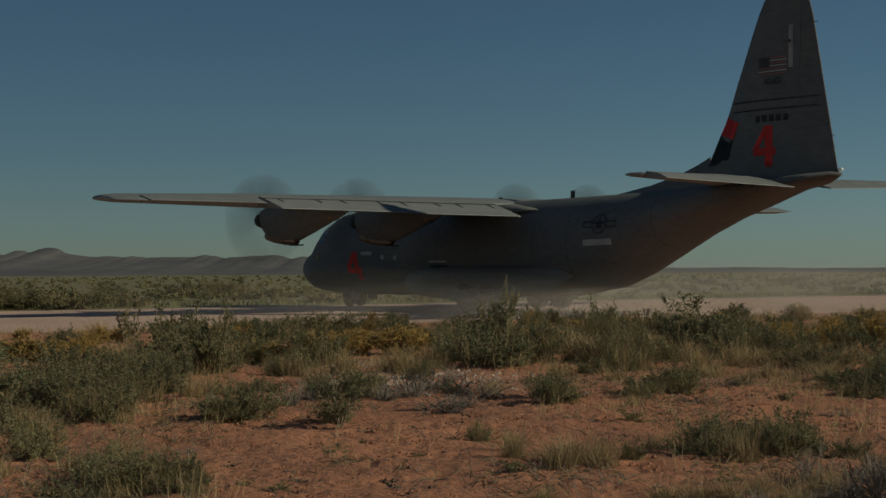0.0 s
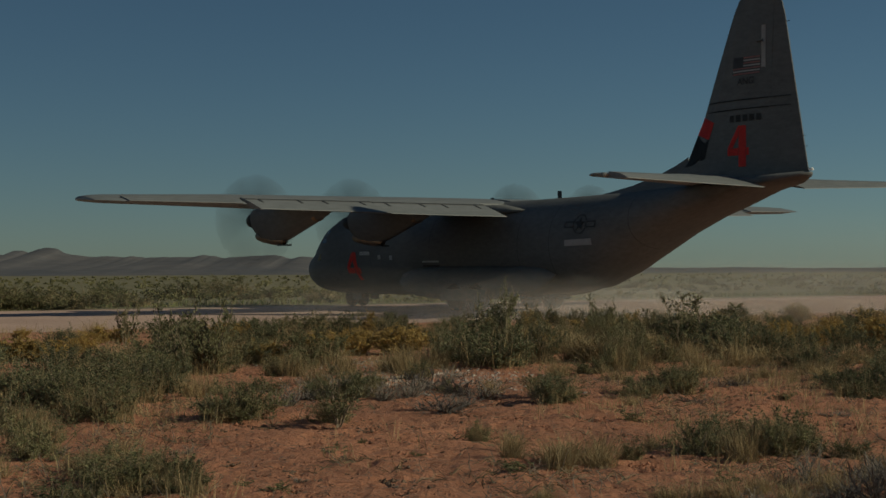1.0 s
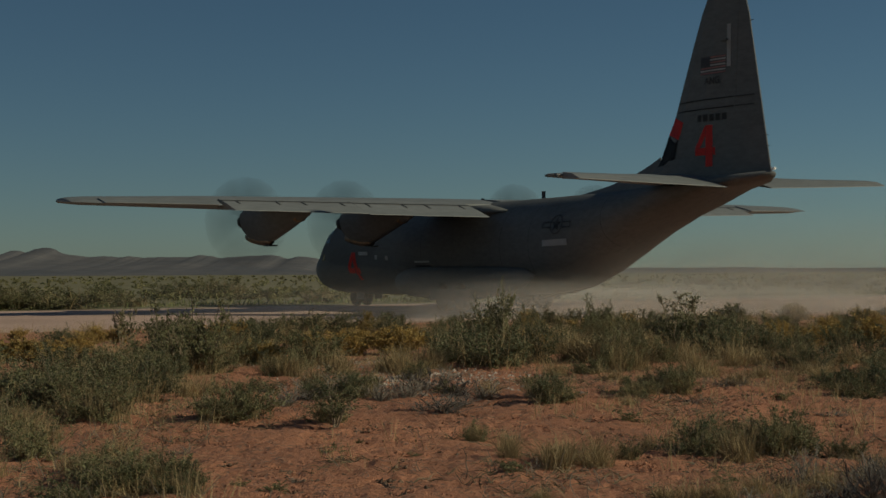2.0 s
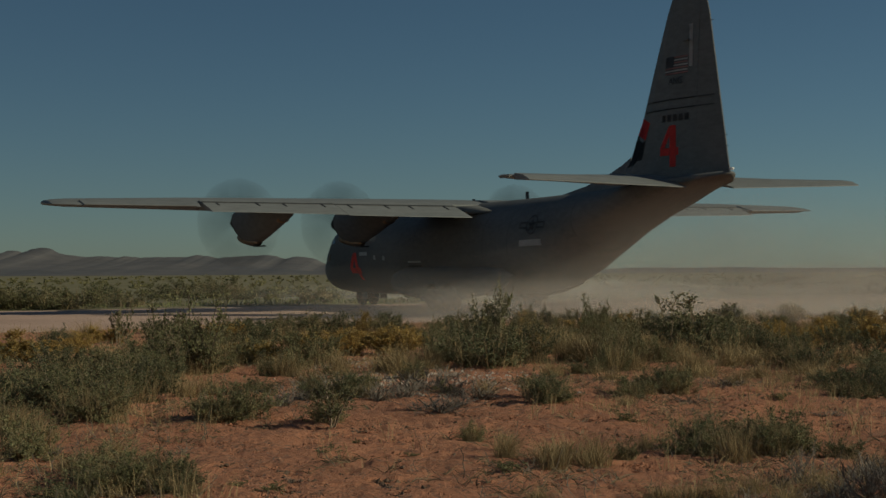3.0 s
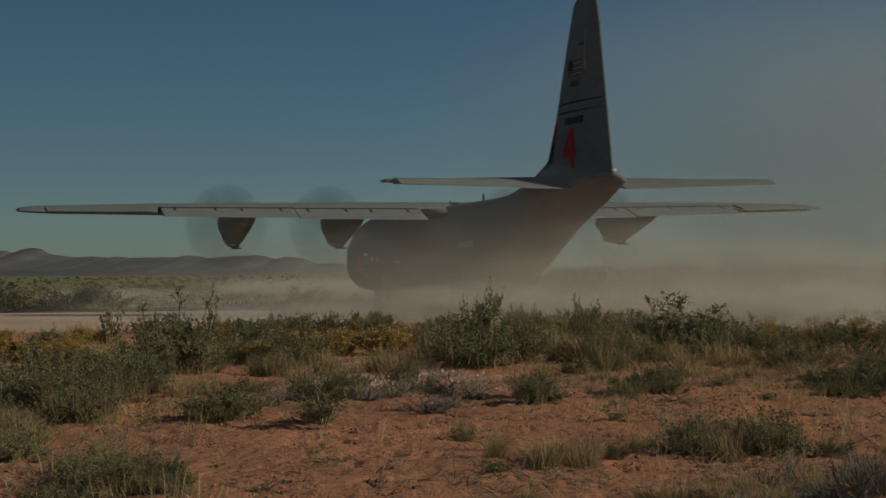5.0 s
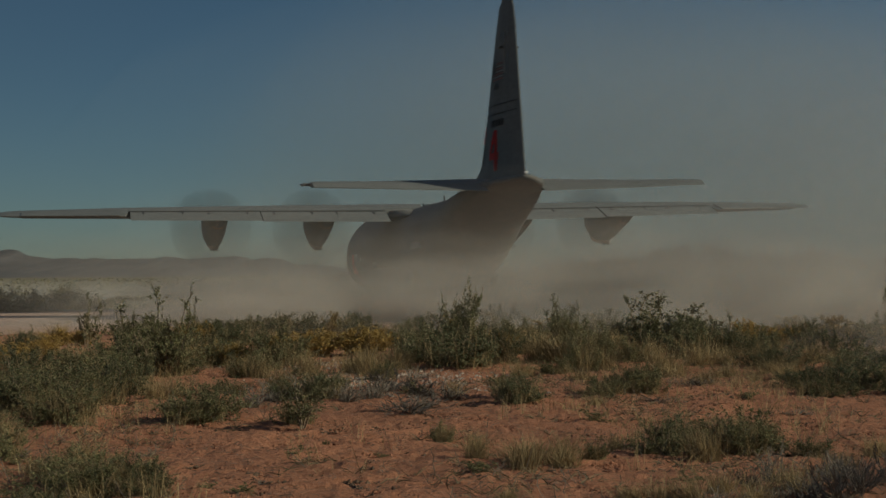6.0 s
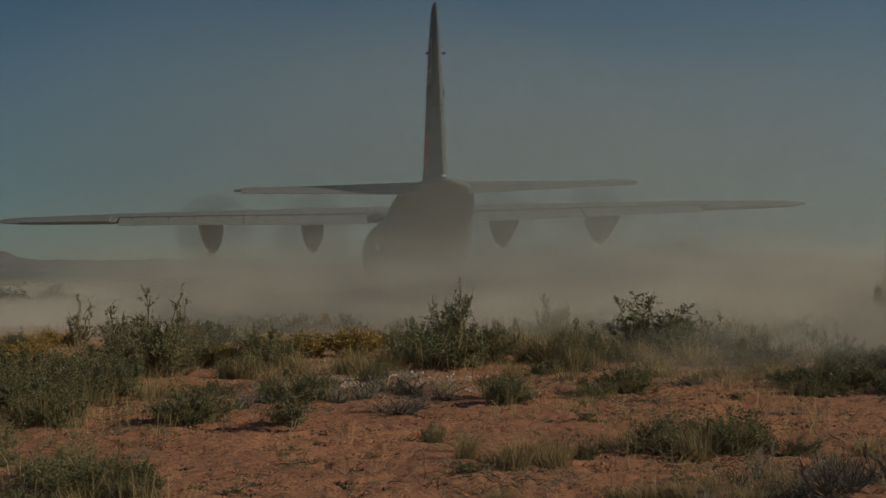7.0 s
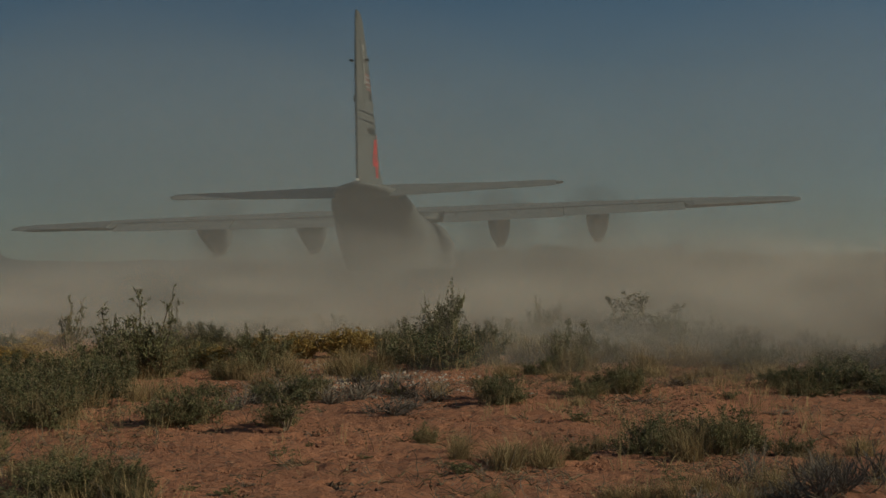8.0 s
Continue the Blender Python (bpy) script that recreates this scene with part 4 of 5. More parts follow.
def airframe():
    thing = new("transport_aircraft")
    tagged(thing, "dark grey four engined military turboprop transport turning on a dirt strip", "airplane")
    xs = sorted(set([r[0] for r in FUSELAGE] + list(np.linspace(-17, 16, 60)) + [16.58, 16.4]), reverse=True)
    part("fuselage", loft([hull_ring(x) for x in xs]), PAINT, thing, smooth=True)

    # wings with separate flaps and ailerons
    for side in (1, -1):
        rows = []
        for y in (0.3, 2.2, 3.6, 5, 7.5, 10, 12, 14.2, 14.4, 16.8, 19.2, 19.6, 19.9, 20.1, 20.2):
            le, ch, z, th = wing_at(y)
            rows.append(aerofoil(le, ch, side * y, z, th, cut=0.74 if y < 14.3 else 1.0))
        part("wing", loft(rows), LIT_PAINT, thing, smooth=False)
        for y0, y1, droop in ((2.35, 8.2, 11), (8.26, 14.15, 10)):
            rows = []
            for y in np.linspace(y0, y1, 5):
                le, ch, z, th = wing_at(y)
                hx, hz = le - 0.72 * ch, z - 0.012 * ch
                chord = 0.40 * ch + 0.1
                a = radians(droop)
                sec = [(0, 0.10), (0.12, 0.15), (0.5, 0.10), (1.0, 0.006), (1.0, -0.006), (0.5, -0.05), (0.12, -0.09), (0, -0.06)]
                rows.append([(hx - chord * (u * math.cos(a)) + v * chord * math.sin(a), side * y, hz + chord * (v * math.cos(a) - u * math.sin(a)) * 0.95) for u, v in sec])
            part("flap", loft(rows), LIT_PAINT, thing)

            def on_flap(y, u, lift):
                le, ch, z, th = wing_at(y)
                hx, hz, chord, a = le - 0.72 * ch, z - 0.012 * ch, 0.40 * ch + 0.1, radians(droop)
                v = float(np.interp(u, (0, 0.12, 0.5, 1.0), (0.10, 0.15, 0.10, 0.006))) + lift
                return (hx - chord * u * math.cos(a) + v * chord * math.sin(a), side * y, hz + chord * (v * math.cos(a) - u * math.sin(a)) * 0.95)

            rows = [[on_flap(y, 0.26, 0.012), on_flap(y, 0.33, 0.012), on_flap(y, 0.33, -0.01), on_flap(y, 0.26, -0.01)] for y in np.linspace(y0, y1, 9)]
            part("flap_gap", loft(rows), DARKPAINT, thing, "dark gap line along the flap")
            for k in range(4):
                y = y0 + (y1 - y0) * (k + 0.4 + 0.2 * (k % 2)) / 4
                rows = [[on_flap(y - 0.035, u, 0.012), on_flap(y + 0.035, u, 0.012), on_flap(y + 0.035, u, -0.01), on_flap(y - 0.035, u, -0.01)] for u in (0.3, 0.42, 0.55)]
                part("flap_seam", loft(rows), DARKPAINT, thing)
        le, ch, z, th = wing_at(17)
        rows = [[(wing_at(y)[0] - u * wing_at(y)[1], side * y, wing_at(y)[2] + v * wing_at(y)[1]) for u, v in ((0.74, 0.047), (1.03, -0.025), (1.03, -0.032), (0.74, -0.055))] for y in (14.6, 19.0)]
        part("aileron", loft(rows), LIT_PAINT, thing)

        # engines
        for ye, drop in ((4.94, 0.0), (10.08, 0.05)):
            hub_z = 4.12 + drop
            rings = []
            for x, zc, ry, rz in ((5.02, 0.0, 0.40, 0.40), (4.9, -0.06, 0.48, 0.58), (4.3, -0.14, 0.52, 0.80), (3.5, -0.17, 0.54, 0.88), (2.6, -0.10, 0.54, 0.84), (1.6, 0.03, 0.52, 0.68), (0.6, 0.18, 0.48, 0.52), (-0.6, 0.32, 0.30, 0.30), (-1.2, 0.38, 0.12, 0.12)):
                rings.append([(x, side * ye + ry * (1.0 + 0.30 * math.sin(a)) * math.copysign(abs(math.cos(a)) ** 0.8, math.cos(a)), hub_z + zc + rz * math.copysign(abs(math.sin(a)) ** 0.8, math.sin(a))) for a in [2 * math.pi * i / 24 for i in range(24)]])
            nac = part("engine_nacelle", loft(rings), PAINT, thing, smooth=True)
            scoop = []
            for x, zc, r in ((4.95, -0.70, 0.20), (4.4, -0.77, 0.25), (3.6, -0.86, 0.26), (3.0, -0.93, 0.20), (2.72, -0.96, 0.13)):
                scoop.append([(x, side * ye + r * 1.1 * math.cos(a), hub_z + zc + r * math.sin(a)) for a in [2 * math.pi * i / 16 for i in range(16)]])
            part("oil_cooler_scoop", loft(scoop), METAL, nac, "bare stained metal scoop", smooth=True)
            part("scoop_flap", box(2.5, 3.05, side * ye - 0.2, side * ye + 0.2, hub_z - 1.16, hub_z - 1.10), DARKPAINT, nac)
            exhaust = []
            for x, r in ((1.2, 0.34), (0.2, 0.30), (-0.1, 0.27)):
                exhaust.append([(x, side * ye + r * math.cos(a), hub_z + 0.02 + r * 0.7 * math.sin(a)) for a in [2 * math.pi * i / 16 for i in range(16)]])
            part("exhaust_duct", loft(exhaust), METAL, nac, "heat stained exhaust duct", smooth=True)
            prop = new("propeller")
            prop.parent = thing
            PROPS.append((prop, 5.22, side * ye, hub_z))
            part("spinner", lathe([(-0.2, 0.36), (0.15, 0.36), (0.45, 0.28), (0.68, 0.14), (0.76, 0.02)], n=20), DARKPAINT, prop, smooth=True)
            for b in range(6):
                a = 2 * math.pi * b / 6
                rows = []
                for r, ch, tw in ((0.30, 0.20, 60), (0.7, 0.36, 48), (1.2, 0.48, 36), (1.7, 0.46, 26), (1.95, 0.34, 22), (2.06, 0.14, 20)):
                    s, c = math.sin(radians(tw)), math.cos(radians(tw))
                    sweep = 0.10 * (r / 2) ** 2
                    rows.append([Matrix.Rotation(a, 3, "X") @ Vector((u * ch * s + v * c * 0.04, u * ch * c - v * s * 0.04 - sweep, r)) for u, v in ((-0.5, 0), (0, 1), (0.5, 0), (0, -0.6))])
                part("blade", loft(rows), BLADE, prop)

    # fairings where the wing meets the hull, tapering aft
    for side in (1, -1):
        rows = []
        for x, y0, y1, z0, z1 in ((0.2, 0.9, 2.32, 4.30, 4.84), (-1.2, 0.9, 2.12, 4.32, 4.72), (-2.2, 0.9, 1.88, 4.34, 4.60), (-3.2, 0.9, 1.56, 4.38, 4.48)):
            zm = (z0 + z1) / 2
            rows.append([(x, side * y0, z0), (x, side * (y1 - 0.12), z0 + 0.02), (x, side * y1, zm), (x, side * (y1 - 0.14), z1), (x, side * y0, z1 + 0.06)])
        part("wing_fairing", loft(rows), PAINT, thing, smooth=True)

    # tailplane
    for side in (1, -1):
        rows = []
        for y, le, ch, th in ((0.3, -12.5, 4.0, 0.13), (1.2, -12.6, 3.9, 0.13), (4.5, -13.5, 2.85, 0.11), (7.4, -14.3, 1.85, 0.10), (7.85, -14.5, 1.45, 0.09), (8.04, -14.8, 0.9, 0.06)):
            rows.append(aerofoil(le, ch * 0.66, side * y, 5.20, th * 1.3, inc=0, cut=0.9))
        part("tailplane", loft(rows), LIT_PAINT, thing, smooth=False)
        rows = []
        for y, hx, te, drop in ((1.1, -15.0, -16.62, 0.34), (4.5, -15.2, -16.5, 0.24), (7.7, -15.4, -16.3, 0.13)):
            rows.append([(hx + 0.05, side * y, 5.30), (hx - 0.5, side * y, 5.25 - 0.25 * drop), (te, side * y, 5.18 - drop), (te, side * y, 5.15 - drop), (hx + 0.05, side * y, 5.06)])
        part("elevator", loft(rows), LIT_PAINT, thing)
        part("elevator_horn", box(-15.45, -14.75, side * 7.95 - 0.05, side * 7.95 + 0.05, 5.13, 5.25, 0.04), LIT_PAINT, thing)

    # fin, rudder and dorsal fillet
    fin = []
    for z, le, te, w in ((5.0, -9.6, -16.0, 0.58), (5.5, -10.85, -16.05, 0.50), (6.1, -11.68, -16.1, 0.45), (7.1, -12.24, -16.12, 0.41), (7.6, -12.55, -16.15, 0.39), (9.2, -13.2, -16.2, 0.31), (10.8, -13.87, -16.25, 0.22), (11.6, -14.22, -16.28, 0.14), (12.1, -14.5, -16.3, 0.11), (12.36, -15.0, -16.25, 0.05)):
        ch = le - te
        fin.append([(te, 0.55 * w, z), (te + 0.45 * ch, w, z), (te + 0.78 * ch, 0.8 * w, z), (le - 0.03 * ch, 0.25 * w, z), (le, 0, z), (le - 0.03 * ch, -0.25 * w, z), (te + 0.78 * ch, -0.8 * w, z), (te + 0.45 * ch, -w, z), (te, -0.55 * w, z)])
    part("fin", loft(fin), PAINT, thing, smooth=False)
    rud = [[(hx, 0.5 * w, z), (te, 0.02, z), (te, -0.02, z), (hx, -0.5 * w, z)] for z, hx, te, w in ((5.36, -16.0, -17.75, 0.57), (9.0, -16.15, -17.13, 0.354), (11.3, -16.22, -16.74, 0.187), (11.8, -16.25, -16.6, 0.135), (12.15, -16.26, -16.42, 0.08), (12.3, -16.24, -16.3, 0.05))]
    part("rudder", loft(rud), PAINT, thing)
    dorsal = [[(x, 0.02 + w, z0), (x, 0, z1), (x, -0.02 - w, z0)] for x, z0, z1, w in ((-6.5, 4.9, 4.99, 0.05), (-8.5, 4.9, 5.30, 0.22), (-10.0, 4.9, 5.64, 0.34), (-11.0, 4.9, 5.98, 0.38), (-11.7, 4.9, 6.28, 0.36))]
    part("dorsal_fillet", loft(dorsal), PAINT, thing)

    # wheel sponsons and landing gear
    for side in (1, -1):
        rings = []
        for x, zc, ry, rz in ((5.6, 1.3, 0.05, 0.05), (5.2, 1.3, 0.25, 0.42), (4.2, 1.3, 0.36, 0.66), (2.5, 1.28, 0.42, 0.76), (-1.5, 1.28, 0.42, 0.76), (-3.5, 1.38, 0.34, 0.62), (-5.0, 1.5, 0.25, 0.42), (-5.8, 1.6, 0.05, 0.05)):
            rings.append([(x, side * 1.98 + ry * math.cos(a), zc + rz * math.sin(a)) for a in [2 * math.pi * i / 20 for i in range(20)]])
        part("wheel_fairing", loft(rings), PAINT, thing, smooth=True)
        for xw in (0.78, -0.78):
            wheel = new("main_wheel")
            wheel.parent = thing
            WHEELS.append((wheel, xw, side * 2.18, 0.66, 0.66))
            part("tyre", lathe([(-0.24, 0.36), (-0.25, 0.55), (-0.18, 0.64), (0, 0.66), (0.18, 0.64), (0.25, 0.55), (0.24, 0.36)], "y"), TYRE, wheel, smooth=True)
            part("rim", lathe([(-0.22, 0.36), (-0.16, 0.2), (0.16, 0.2), (0.22, 0.36)], "y"), HUBMETAL, wheel)
            part("strut", box(xw - 0.11, xw + 0.11, side * 1.78 - 0.1, side * 1.78 + 0.1, 0.5, 1.6, 0.03), HUBMETAL, thing)
        part("gear_door", box(-1.7, 1.7, side * 2.48 - 0.03, side * 2.48 + 0.03, 0.46, 1.0, 0.02), PAINT, thing)
    for dy in (0.33, -0.33):
        wheel = new("nose_wheel")
        wheel.parent = thing
        WHEELS.append((wheel, 12.4, dy, 0.48, 0.48))
        part("tyre", lathe([(-0.15, 0.25), (-0.16, 0.40), (-0.1, 0.47), (0, 0.48), (0.1, 0.47), (0.16, 0.40), (0.15, 0.25)], "y", 22), TYRE, wheel, smooth=True)
        part("rim", lathe([(-0.14, 0.25), (-0.1, 0.12), (0.1, 0.12), (0.14, 0.25)], "y", 18), HUBMETAL, wheel)
    part("nose_strut", box(12.28, 12.52, -0.14, 0.14, 0.45, 1.2, 0.04), HUBMETAL, thing)
    for s in (1, -1):
        part("nose_gear_door", box(11.2, 12.0, s * 0.55 - 0.02, s * 0.55 + 0.02, 0.35, 0.75, 0.015), PAINT, thing)

    # cockpit glazing
    for side in (1, -1):
        for x0, x1, z0, z1 in ((14.25, 13.75, 3.2, 3.62), (13.65, 13.0, 3.25, 3.95), (12.9, 12.3, 3.3, 3.95), (13.2, 12.8, 2.4, 2.75)):
            corners = [(x0, z0), (x1, z0), (x1 - 0.05, z1), (x0 - 0.3, z1)]
            bm = bmesh.new()
            out_ = [bm.verts.new((x, side * hull_side(x, z, 0.02), z)) for x, z in corners]
            in_ = [bm.verts.new((x, side * hull_side(x, z, -0.05), z)) for x, z in corners]
            bm.faces.new(out_)
            bm.faces.new(in_[::-1])
            for i in range(4):
                bm.faces.new((out_[i], out_[(i + 1) % 4], in_[(i + 1) % 4], in_[i]))
            part("cockpit_window", bm, GLASS, thing, "dark cockpit window")

    def patch(name, corners, mat, half, side, label="", off=0.014, n=16):
        """A painted patch that follows a curved side; four corners (x, z), or more as a fan."""
        bm = bmesh.new()
        if len(corners) == 4:
            p = [Vector(c) for c in corners]
            grid = [[p[0].lerp(p[1], i / n).lerp(p[3].lerp(p[2], i / n), k / n) for i in range(n + 1)] for k in range(n + 1)]
        else:
            c = sum((Vector(q) for q in corners), Vector((0, 0))) / len(corners)
            ring = [Vector(q) for q in corners] + [Vector(corners[0])]
            grid = [[c.lerp(q, k / 4) for q in ring] for k in range(5)]
        rows_ = [[bm.verts.new((q.x, side * (half(q.x, q.y) + off), q.y)) for q in row] for row in grid]
        for r0, r1 in zip(rows_, rows_[1:]):
            for i in range(len(r0) - 1):
                bm.faces.new((r0[i], r0[i + 1], r1[i + 1], r1[i]))
        bmesh.ops.solidify(bm, geom=bm.faces[:], thickness=0.008)
        return part(name, bm, mat, thing, label)

    def decal(name, corners, mat, label=""):
        return patch(name, corners, mat, lambda x, z: hull_side(x, z, 0.0), 1, label)

    # red figure behind the nose, in strokes
    for quad in ([(9.58, 2.78), (9.25, 2.78), (9.20, 1.38), (9.50, 1.38)], [(9.60, 2.78), (10.22, 2.0), (9.92, 2.0), (9.56, 2.42)], [(10.22, 2.0), (9.56, 2.0), (9.56, 1.72), (10.22, 1.72)], [(9.20, 2.0), (9.04, 2.0), (9.04, 1.72), (9.20, 1.72)]):
        decal("figure_stroke", quad, RED, "red stroke of the numeral four")
    decal("pale_bar", [(8.9, 2.80), (8.0, 2.80), (8.0, 2.62), (8.9, 2.62)], WHITE, "pale bar marking")
    decal("serial_bar", [(-6.60, 3.08), (-8.15, 3.12), (-8.15, 2.86), (-6.60, 2.82)], WHITE, "pale bar marking")
    for k in range(3):
        decal("walkway_bar", [(3.6, 2.30 - 0.2 * k), (2.3, 2.30 - 0.2 * k), (2.3, 2.22 - 0.2 * k), (3.6, 2.22 - 0.2 * k)], WHITE if k != 1 else DARKPAINT)
    decal("side_window", [(7.3, 2.62), (7.05, 2.62), (7.05, 2.40), (7.3, 2.40)], WHITE)
    decal("side_window", [(6.3, 2.58), (6.05, 2.58), (6.05, 2.36), (6.3, 2.36)], WHITE)
    # dark roundel: disc, star arms and side bars
    cx, cz = -7.45, 3.72
    star = [((0.34 if i % 2 == 0 else 0.14) * math.sin(i * math.pi / 5), (0.34 if i % 2 == 0 else 0.14) * math.cos(i * math.pi / 5)) for i in range(10)]
    decal("roundel_star", [(cx + a, cz + b) for a, b in star], SUBDUED, "dark subdued star")
    for i in range(16):
        a0, a1 = i * math.pi / 8, (i + 1) * math.pi / 8
        decal("roundel_ring", [(cx + r * math.cos(a), cz + r * math.sin(a)) for r, a in ((0.36, a0), (0.36, a1), (0.42, a1), (0.42, a0))], SUBDUED)
    for s_ in (1, -1):
        for z0 in (0.10, -0.12):
            decal("roundel_bar", [(cx + s_ * 0.42, cz + z0 + 0.03), (cx + s_ * 0.95, cz + z0 + 0.03), (cx + s_ * 0.95, cz + z0 - 0.03), (cx + s_ * 0.42, cz + z0 - 0.03)], SUBDUED)
        decal("roundel_bar", [(cx + s_ * 0.89, cz + 0.1), (cx + s_ * 0.95, cz + 0.1), (cx + s_ * 0.95, cz - 0.12), (cx + s_ * 0.89, cz - 0.12)], SUBDUED)

    # marks on the fin, both sides
    def fin_half(x, z):
        rows_ = ((5.0, -9.6, -16.0, 0.58), (5.5, -10.85, -16.05, 0.50), (6.1, -11.68, -16.1, 0.45), (7.1, -12.24, -16.12, 0.41), (7.6, -12.55, -16.15, 0.39), (9.2, -13.2, -16.2, 0.31), (10.8, -13.87, -16.25, 0.22), (11.6, -14.22, -16.28, 0.14))
        zs = [q[0] for q in rows_]
        le, te, w = [float(np.interp(z, zs, [q[k] for q in rows_])) for k in (1, 2, 3)]
        u = (x - te) / (le - te)
        return float(np.interp(u, (0, 0.45, 0.78, 0.97, 1.0), (0.55 * w, w, 0.8 * w, 0.25 * w, 0)))

    def fin_mark(name, corners, mat, side, label=""):
        patch(name, corners, mat, fin_half, side, label)

    for side in (1, -1):
        # numeral four
        for quad in ([(-14.71, 7.27), (-15.05, 7.27), (-15.05, 5.70), (-14.71, 5.70)], [(-14.70, 7.27), (-14.20, 6.43), (-14.44, 6.43), (-14.70, 6.88)], [(-14.20, 6.42), (-14.70, 6.42), (-14.70, 6.14), (-14.20, 6.14)], [(-15.06, 6.42), (-15.18, 6.42), (-15.18, 6.14), (-15.06, 6.14)]):
            if side == -1:
                quad = [(-29.4 - x, z) for x, z in quad]
            fin_mark("figure_stroke", quad, RED, side, "red stroke of the numeral four")
        fin_mark("tail_band", [(-12.62, 7.78), (-13.42, 7.48), (-13.16, 6.84), (-12.34, 7.10)], RED, side, "red band on the fin")
        fin_mark("tail_panel", [(-12.32, 7.06), (-13.14, 6.82), (-12.95, 6.10), (-12.2, 5.90), (-11.72, 5.86), (-11.92, 6.2)], DARKPAINT, side, "black band on the fin")
        for z0 in (8.27, 7.92):
            fin_mark("fin_stripe", [(-12.95, z0), (-16.1, z0), (-16.1, z0 - 0.045), (-12.95, z0 - 0.045)], DARKPAINT, side)
            bm = bmesh.new()
            quad = [(-16.14, z0), (-17.0, z0), (-17.0, z0 - 0.045), (-16.14, z0 - 0.045)]
            vs = [bm.verts.new((x, side * (0.02 + 0.184 * (x + 17.27) / 1.13 + 0.02), z)) for x, z in quad]
            vs2 = [bm.verts.new((x, side * (0.02 + 0.184 * (x + 17.27) / 1.13 - 0.02), z)) for x, z in quad]
            bm.faces.new(vs)
            bm.faces.new(vs2[::-1])
            for i in range(4):
                bm.faces.new((vs[i], vs[(i + 1) % 4], vs2[(i + 1) % 4], vs2[i]))
            part("rudder_stripe", bm, DARKPAINT, thing)
        fin_mark("antenna_strip", [(-15.74, 11.0), (-15.93, 11.0), (-15.93, 9.40), (-15.74, 9.40)], WHITE, side, "pale vertical strip")
        for k in range(7):
            z = 9.86 - 0.1 * k
            x0 = -14.92 if k < 4 else -14.38
            fin_mark("flag_stripe", [(x0, z), (-15.68, z), (-15.68, z - 0.055), (x0, z - 0.055)], WHITE if k % 2 else FLAGRED, side)
        fin_mark("flag_canton", [(-14.38, 9.88), (-14.90, 9.88), (-14.90, 9.50), (-14.38, 9.50)], FLAGBLUE, side)
        for k in range(5):
            x = -14.28 - 0.31 * k
            fin_mark("number_bar", [(x, 7.68), (x - 0.22, 7.68), (x - 0.22, 7.42), (x, 7.42)], SUBDUED, side)
        letters = bpy.data.curves.new("fin_letters", "FONT")
        letters.body, letters.size, letters.extrude = "ANG", 0.38, 0.004
        letters.align_x = "CENTER"
        txt = new("fin_letters", letters)
        dg = bpy.context.evaluated_depsgraph_get()
        me = bpy.data.meshes.new_from_object(txt.evaluated_get(dg))
        bpy.data.objects.remove(txt)
        me.materials.append(DARKPAINT)
        ob = new("fin_letters", me)
        ob.parent = thing
        ob.matrix_basis = pose(-15.05, side * 0.345, 8.82, 87.2, 0, 180 if side == 1 else 0)
    part("tail_light", box(-17.95, -17.74, -0.06, 0.06, 5.40, 5.50, 0.03), LENS, thing, "clear tail light")
    for z in (6.3, 6.7, 11.0):
        for s in (1, -1):
            part("static_wick", box(-17.74 + (z - 6) * 0.16, -17.5 + (z - 6) * 0.16, s * 0.02 - 0.006, s * 0.02 + 0.006, z, z + 0.015), DARKPAINT, thing)
    for s in (1, -1):
        part("fin_pod", box(-15.9, -15.55, s * 0.32 - 0.07, s * 0.32 + 0.07, 10.36, 10.43, 0.02), PAINT, thing)
    for x, h_ in ((-3.87, 0.32), (0.9, 0.22), (-11.0, 0.5), (9.0, 0.25)):
        z = lerp_table(FUSELAGE, x)[1]
        rows = [[(x + 0.14, 0, zz), (x, 0.03, zz), (x - 0.14, 0, zz), (x, -0.03, zz)] for zz in (z - 0.05, z + h_)]
        if x == -11.0:
            rows = [[(a - 0.0, b, c + 0.30) for a, b, c in r] for r in rows]
        part("blade_antenna", loft(rows), DARKPAINT, thing)
    # seams of the cargo ramp and of hull panels
    for x in (8.0, 3.0, -3.5, -5.6, -10.2):
        rings = [hull_ring(x + d, 48, 0.004) for d in (0.012, -0.012)]
        part("panel_seam", loft(rings, False), DARKPAINT, thing)
    return thing


PROPS, WHEELS = [], []
ground()
airstrip()
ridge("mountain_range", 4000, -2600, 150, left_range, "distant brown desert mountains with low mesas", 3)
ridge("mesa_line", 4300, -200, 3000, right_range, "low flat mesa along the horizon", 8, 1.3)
plants()
litter()
for seed_, x_, y_, turn_, length_ in ((71, 3.2, 14.2, -75, 1.5), (72, 3.35, 13.4, -50, 1.2), (73, 3.75, 12.0, -160, 1.1), (74, 3.6, 12.6, -120, 0.9), (75, 4.0, 11.8, 170, 1.0), (76, 3.3, 11.6, 20, 0.9)):
    fallen_branch(seed_, x_, y_, turn_, length_)
far_scrub()
plane = airframe()
dust()
dust_veils()

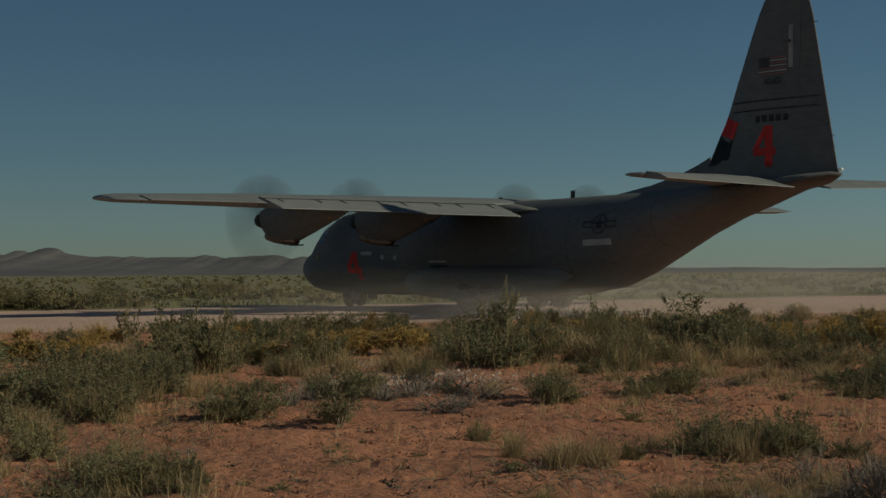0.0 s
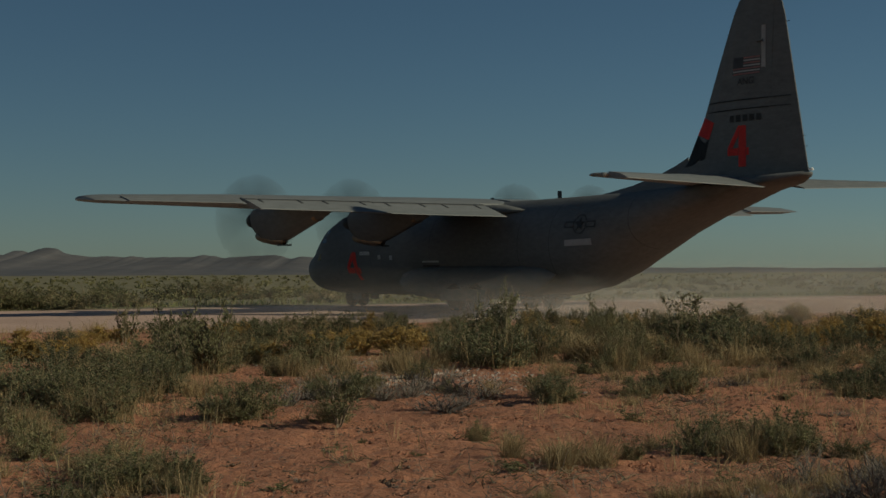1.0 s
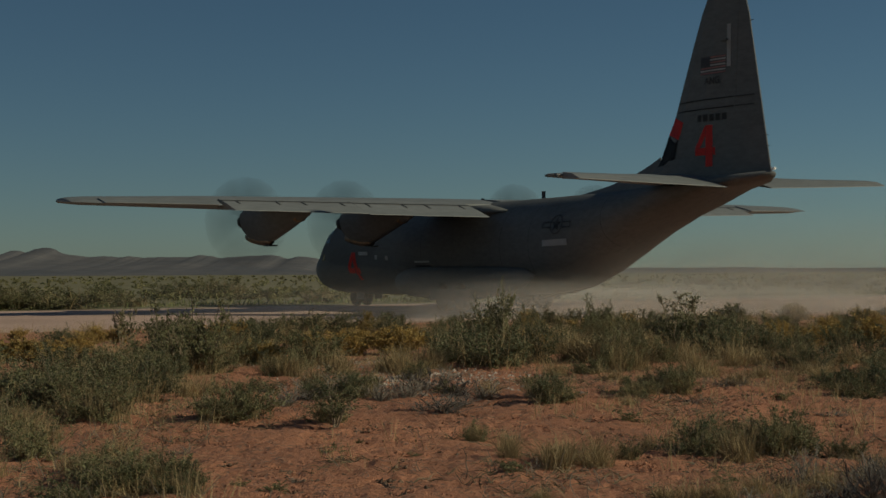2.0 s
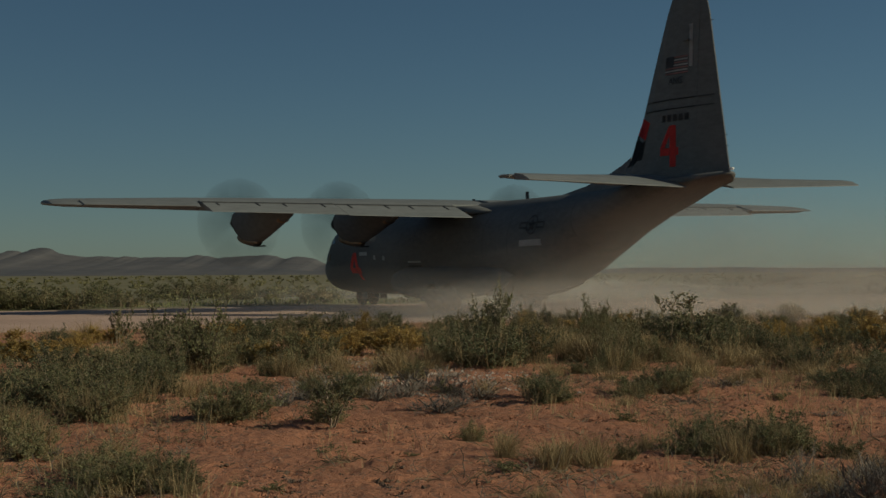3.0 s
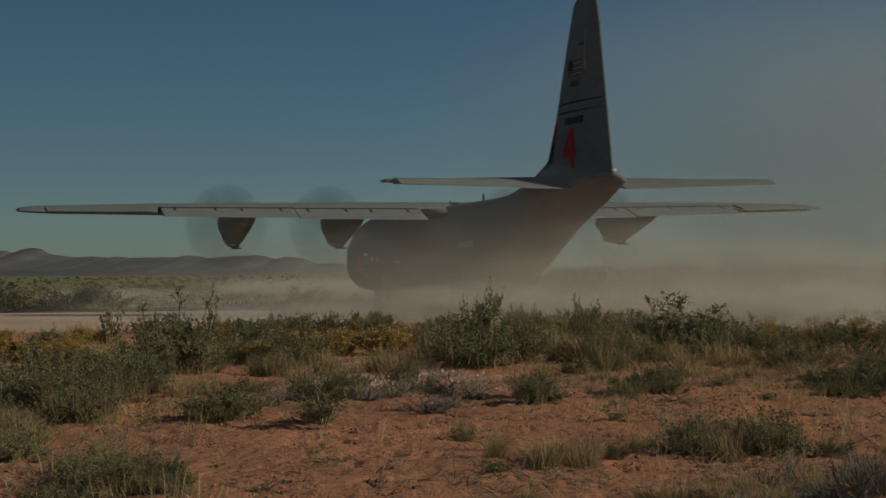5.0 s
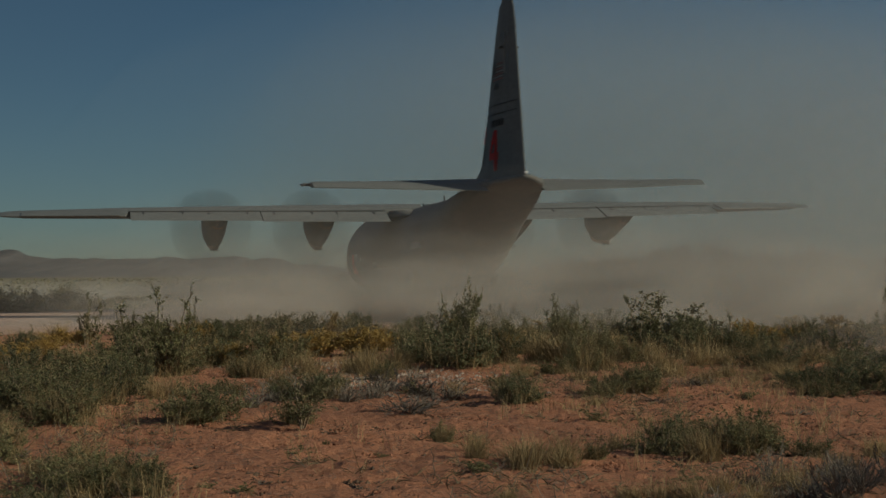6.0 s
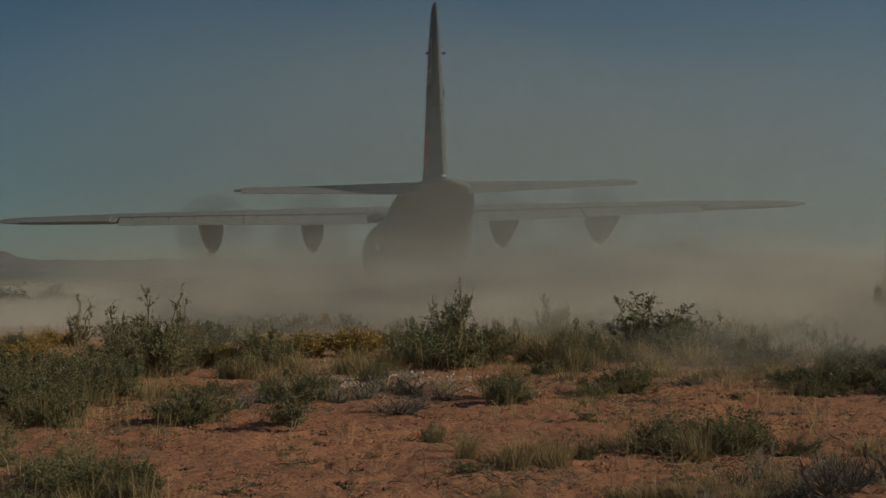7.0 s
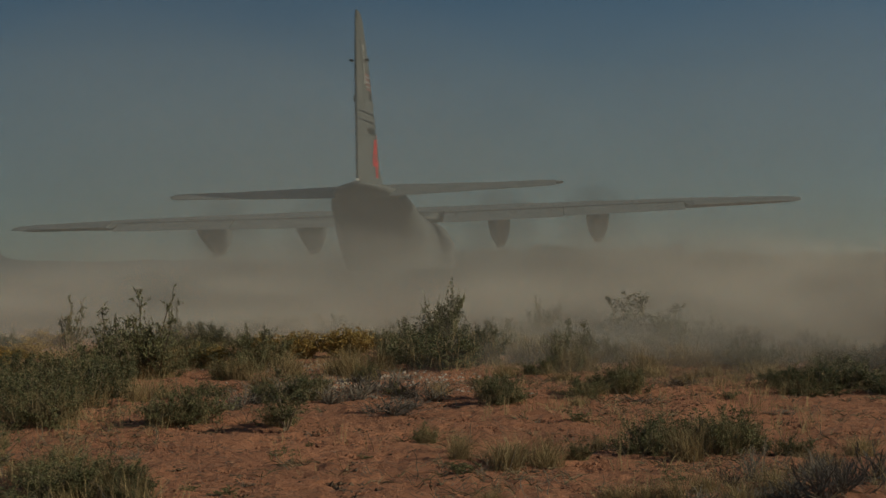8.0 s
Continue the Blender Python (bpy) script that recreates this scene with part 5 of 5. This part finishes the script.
PLANE_ROWS = [
    (0, pose(3.28, 68.96, 0, -0.62, -0.04, 129.44)),
    (0.5, pose(3.11, 69.11, 0, -0.53, -0.04, 127.98)),
    (1, pose(2.92, 69.35, 0, -0.52, -0.04, 126.45)),
    (1.5, pose(2.75, 69.49, 0, -0.55, -0.04, 124.54)),
    (3, pose(2.24, 70.21, 0, -0.51, -0.04, 118.53)),
    (3.5, pose(2.08, 70.51, 0, -0.55, -0.04, 116.16)),
    (4, pose(1.84, 70.99, 0, -0.61, -0.04, 113.65)),
    (4.5, pose(1.63, 71.50, 0, -0.64, -0.04, 110.95)),
    (6, pose(1.11, 73.23, 0, -0.71, -0.04, 101.08)),
    (6.5, pose(0.99, 73.98, 0, -0.79, -0.04, 97.45)),
    (7, pose(0.90, 74.78, 0, -0.96, -0.04, 93.27)),
    (7.5, pose(0.78, 75.55, 0, -1.17, -0.04, 88.92)),
    (8, pose(0.73, 76.28, 0, -1.43, -0.04, 84.35)),
]


def motions():
    walk(plane, PLANE_ROWS)
    for k, (prop, x, y, z) in enumerate(PROPS):
        walk(prop, [(i / FPS, pose(x, y, z, 78 * i + 17 * k)) for i in range(8 * FPS + 1)])
    for ob, x, y, z, t0, run in VEILS:
        rows = []
        for i in range(17):
            t = i / 2
            go = min(1, max(0, (t - t0) / 5.0))
            go = go * go * (3 - 2 * go)
            rows.append((t, pose(x + run * (1 - go), y, z)))
        walk(ob, rows)
    for ob, x, y, mid, half, t0, drift in PUFFS:
        rows = []
        for i in range(17):
            t = i / 2
            up = min(1, max(0, (t - t0) / 3.2))
            up = up * up * (3 - 2 * up)
            rows.append((t, pose(x + drift * (t - 8), y + 0.12 * (8 - t), -half - 0.3 + (mid + half + 0.3) * up)))
        walk(ob, rows)
    for wheel, x, y, z, r in WHEELS:
        rows = []
        for i in range(0, 33):
            t = i / 4
            gone = 0.45 * t + 0.065 * t * t
            rows.append((t, pose(x, y, z, 0, math.degrees(gone / r), 0)))
        walk(wheel, rows)


motions()
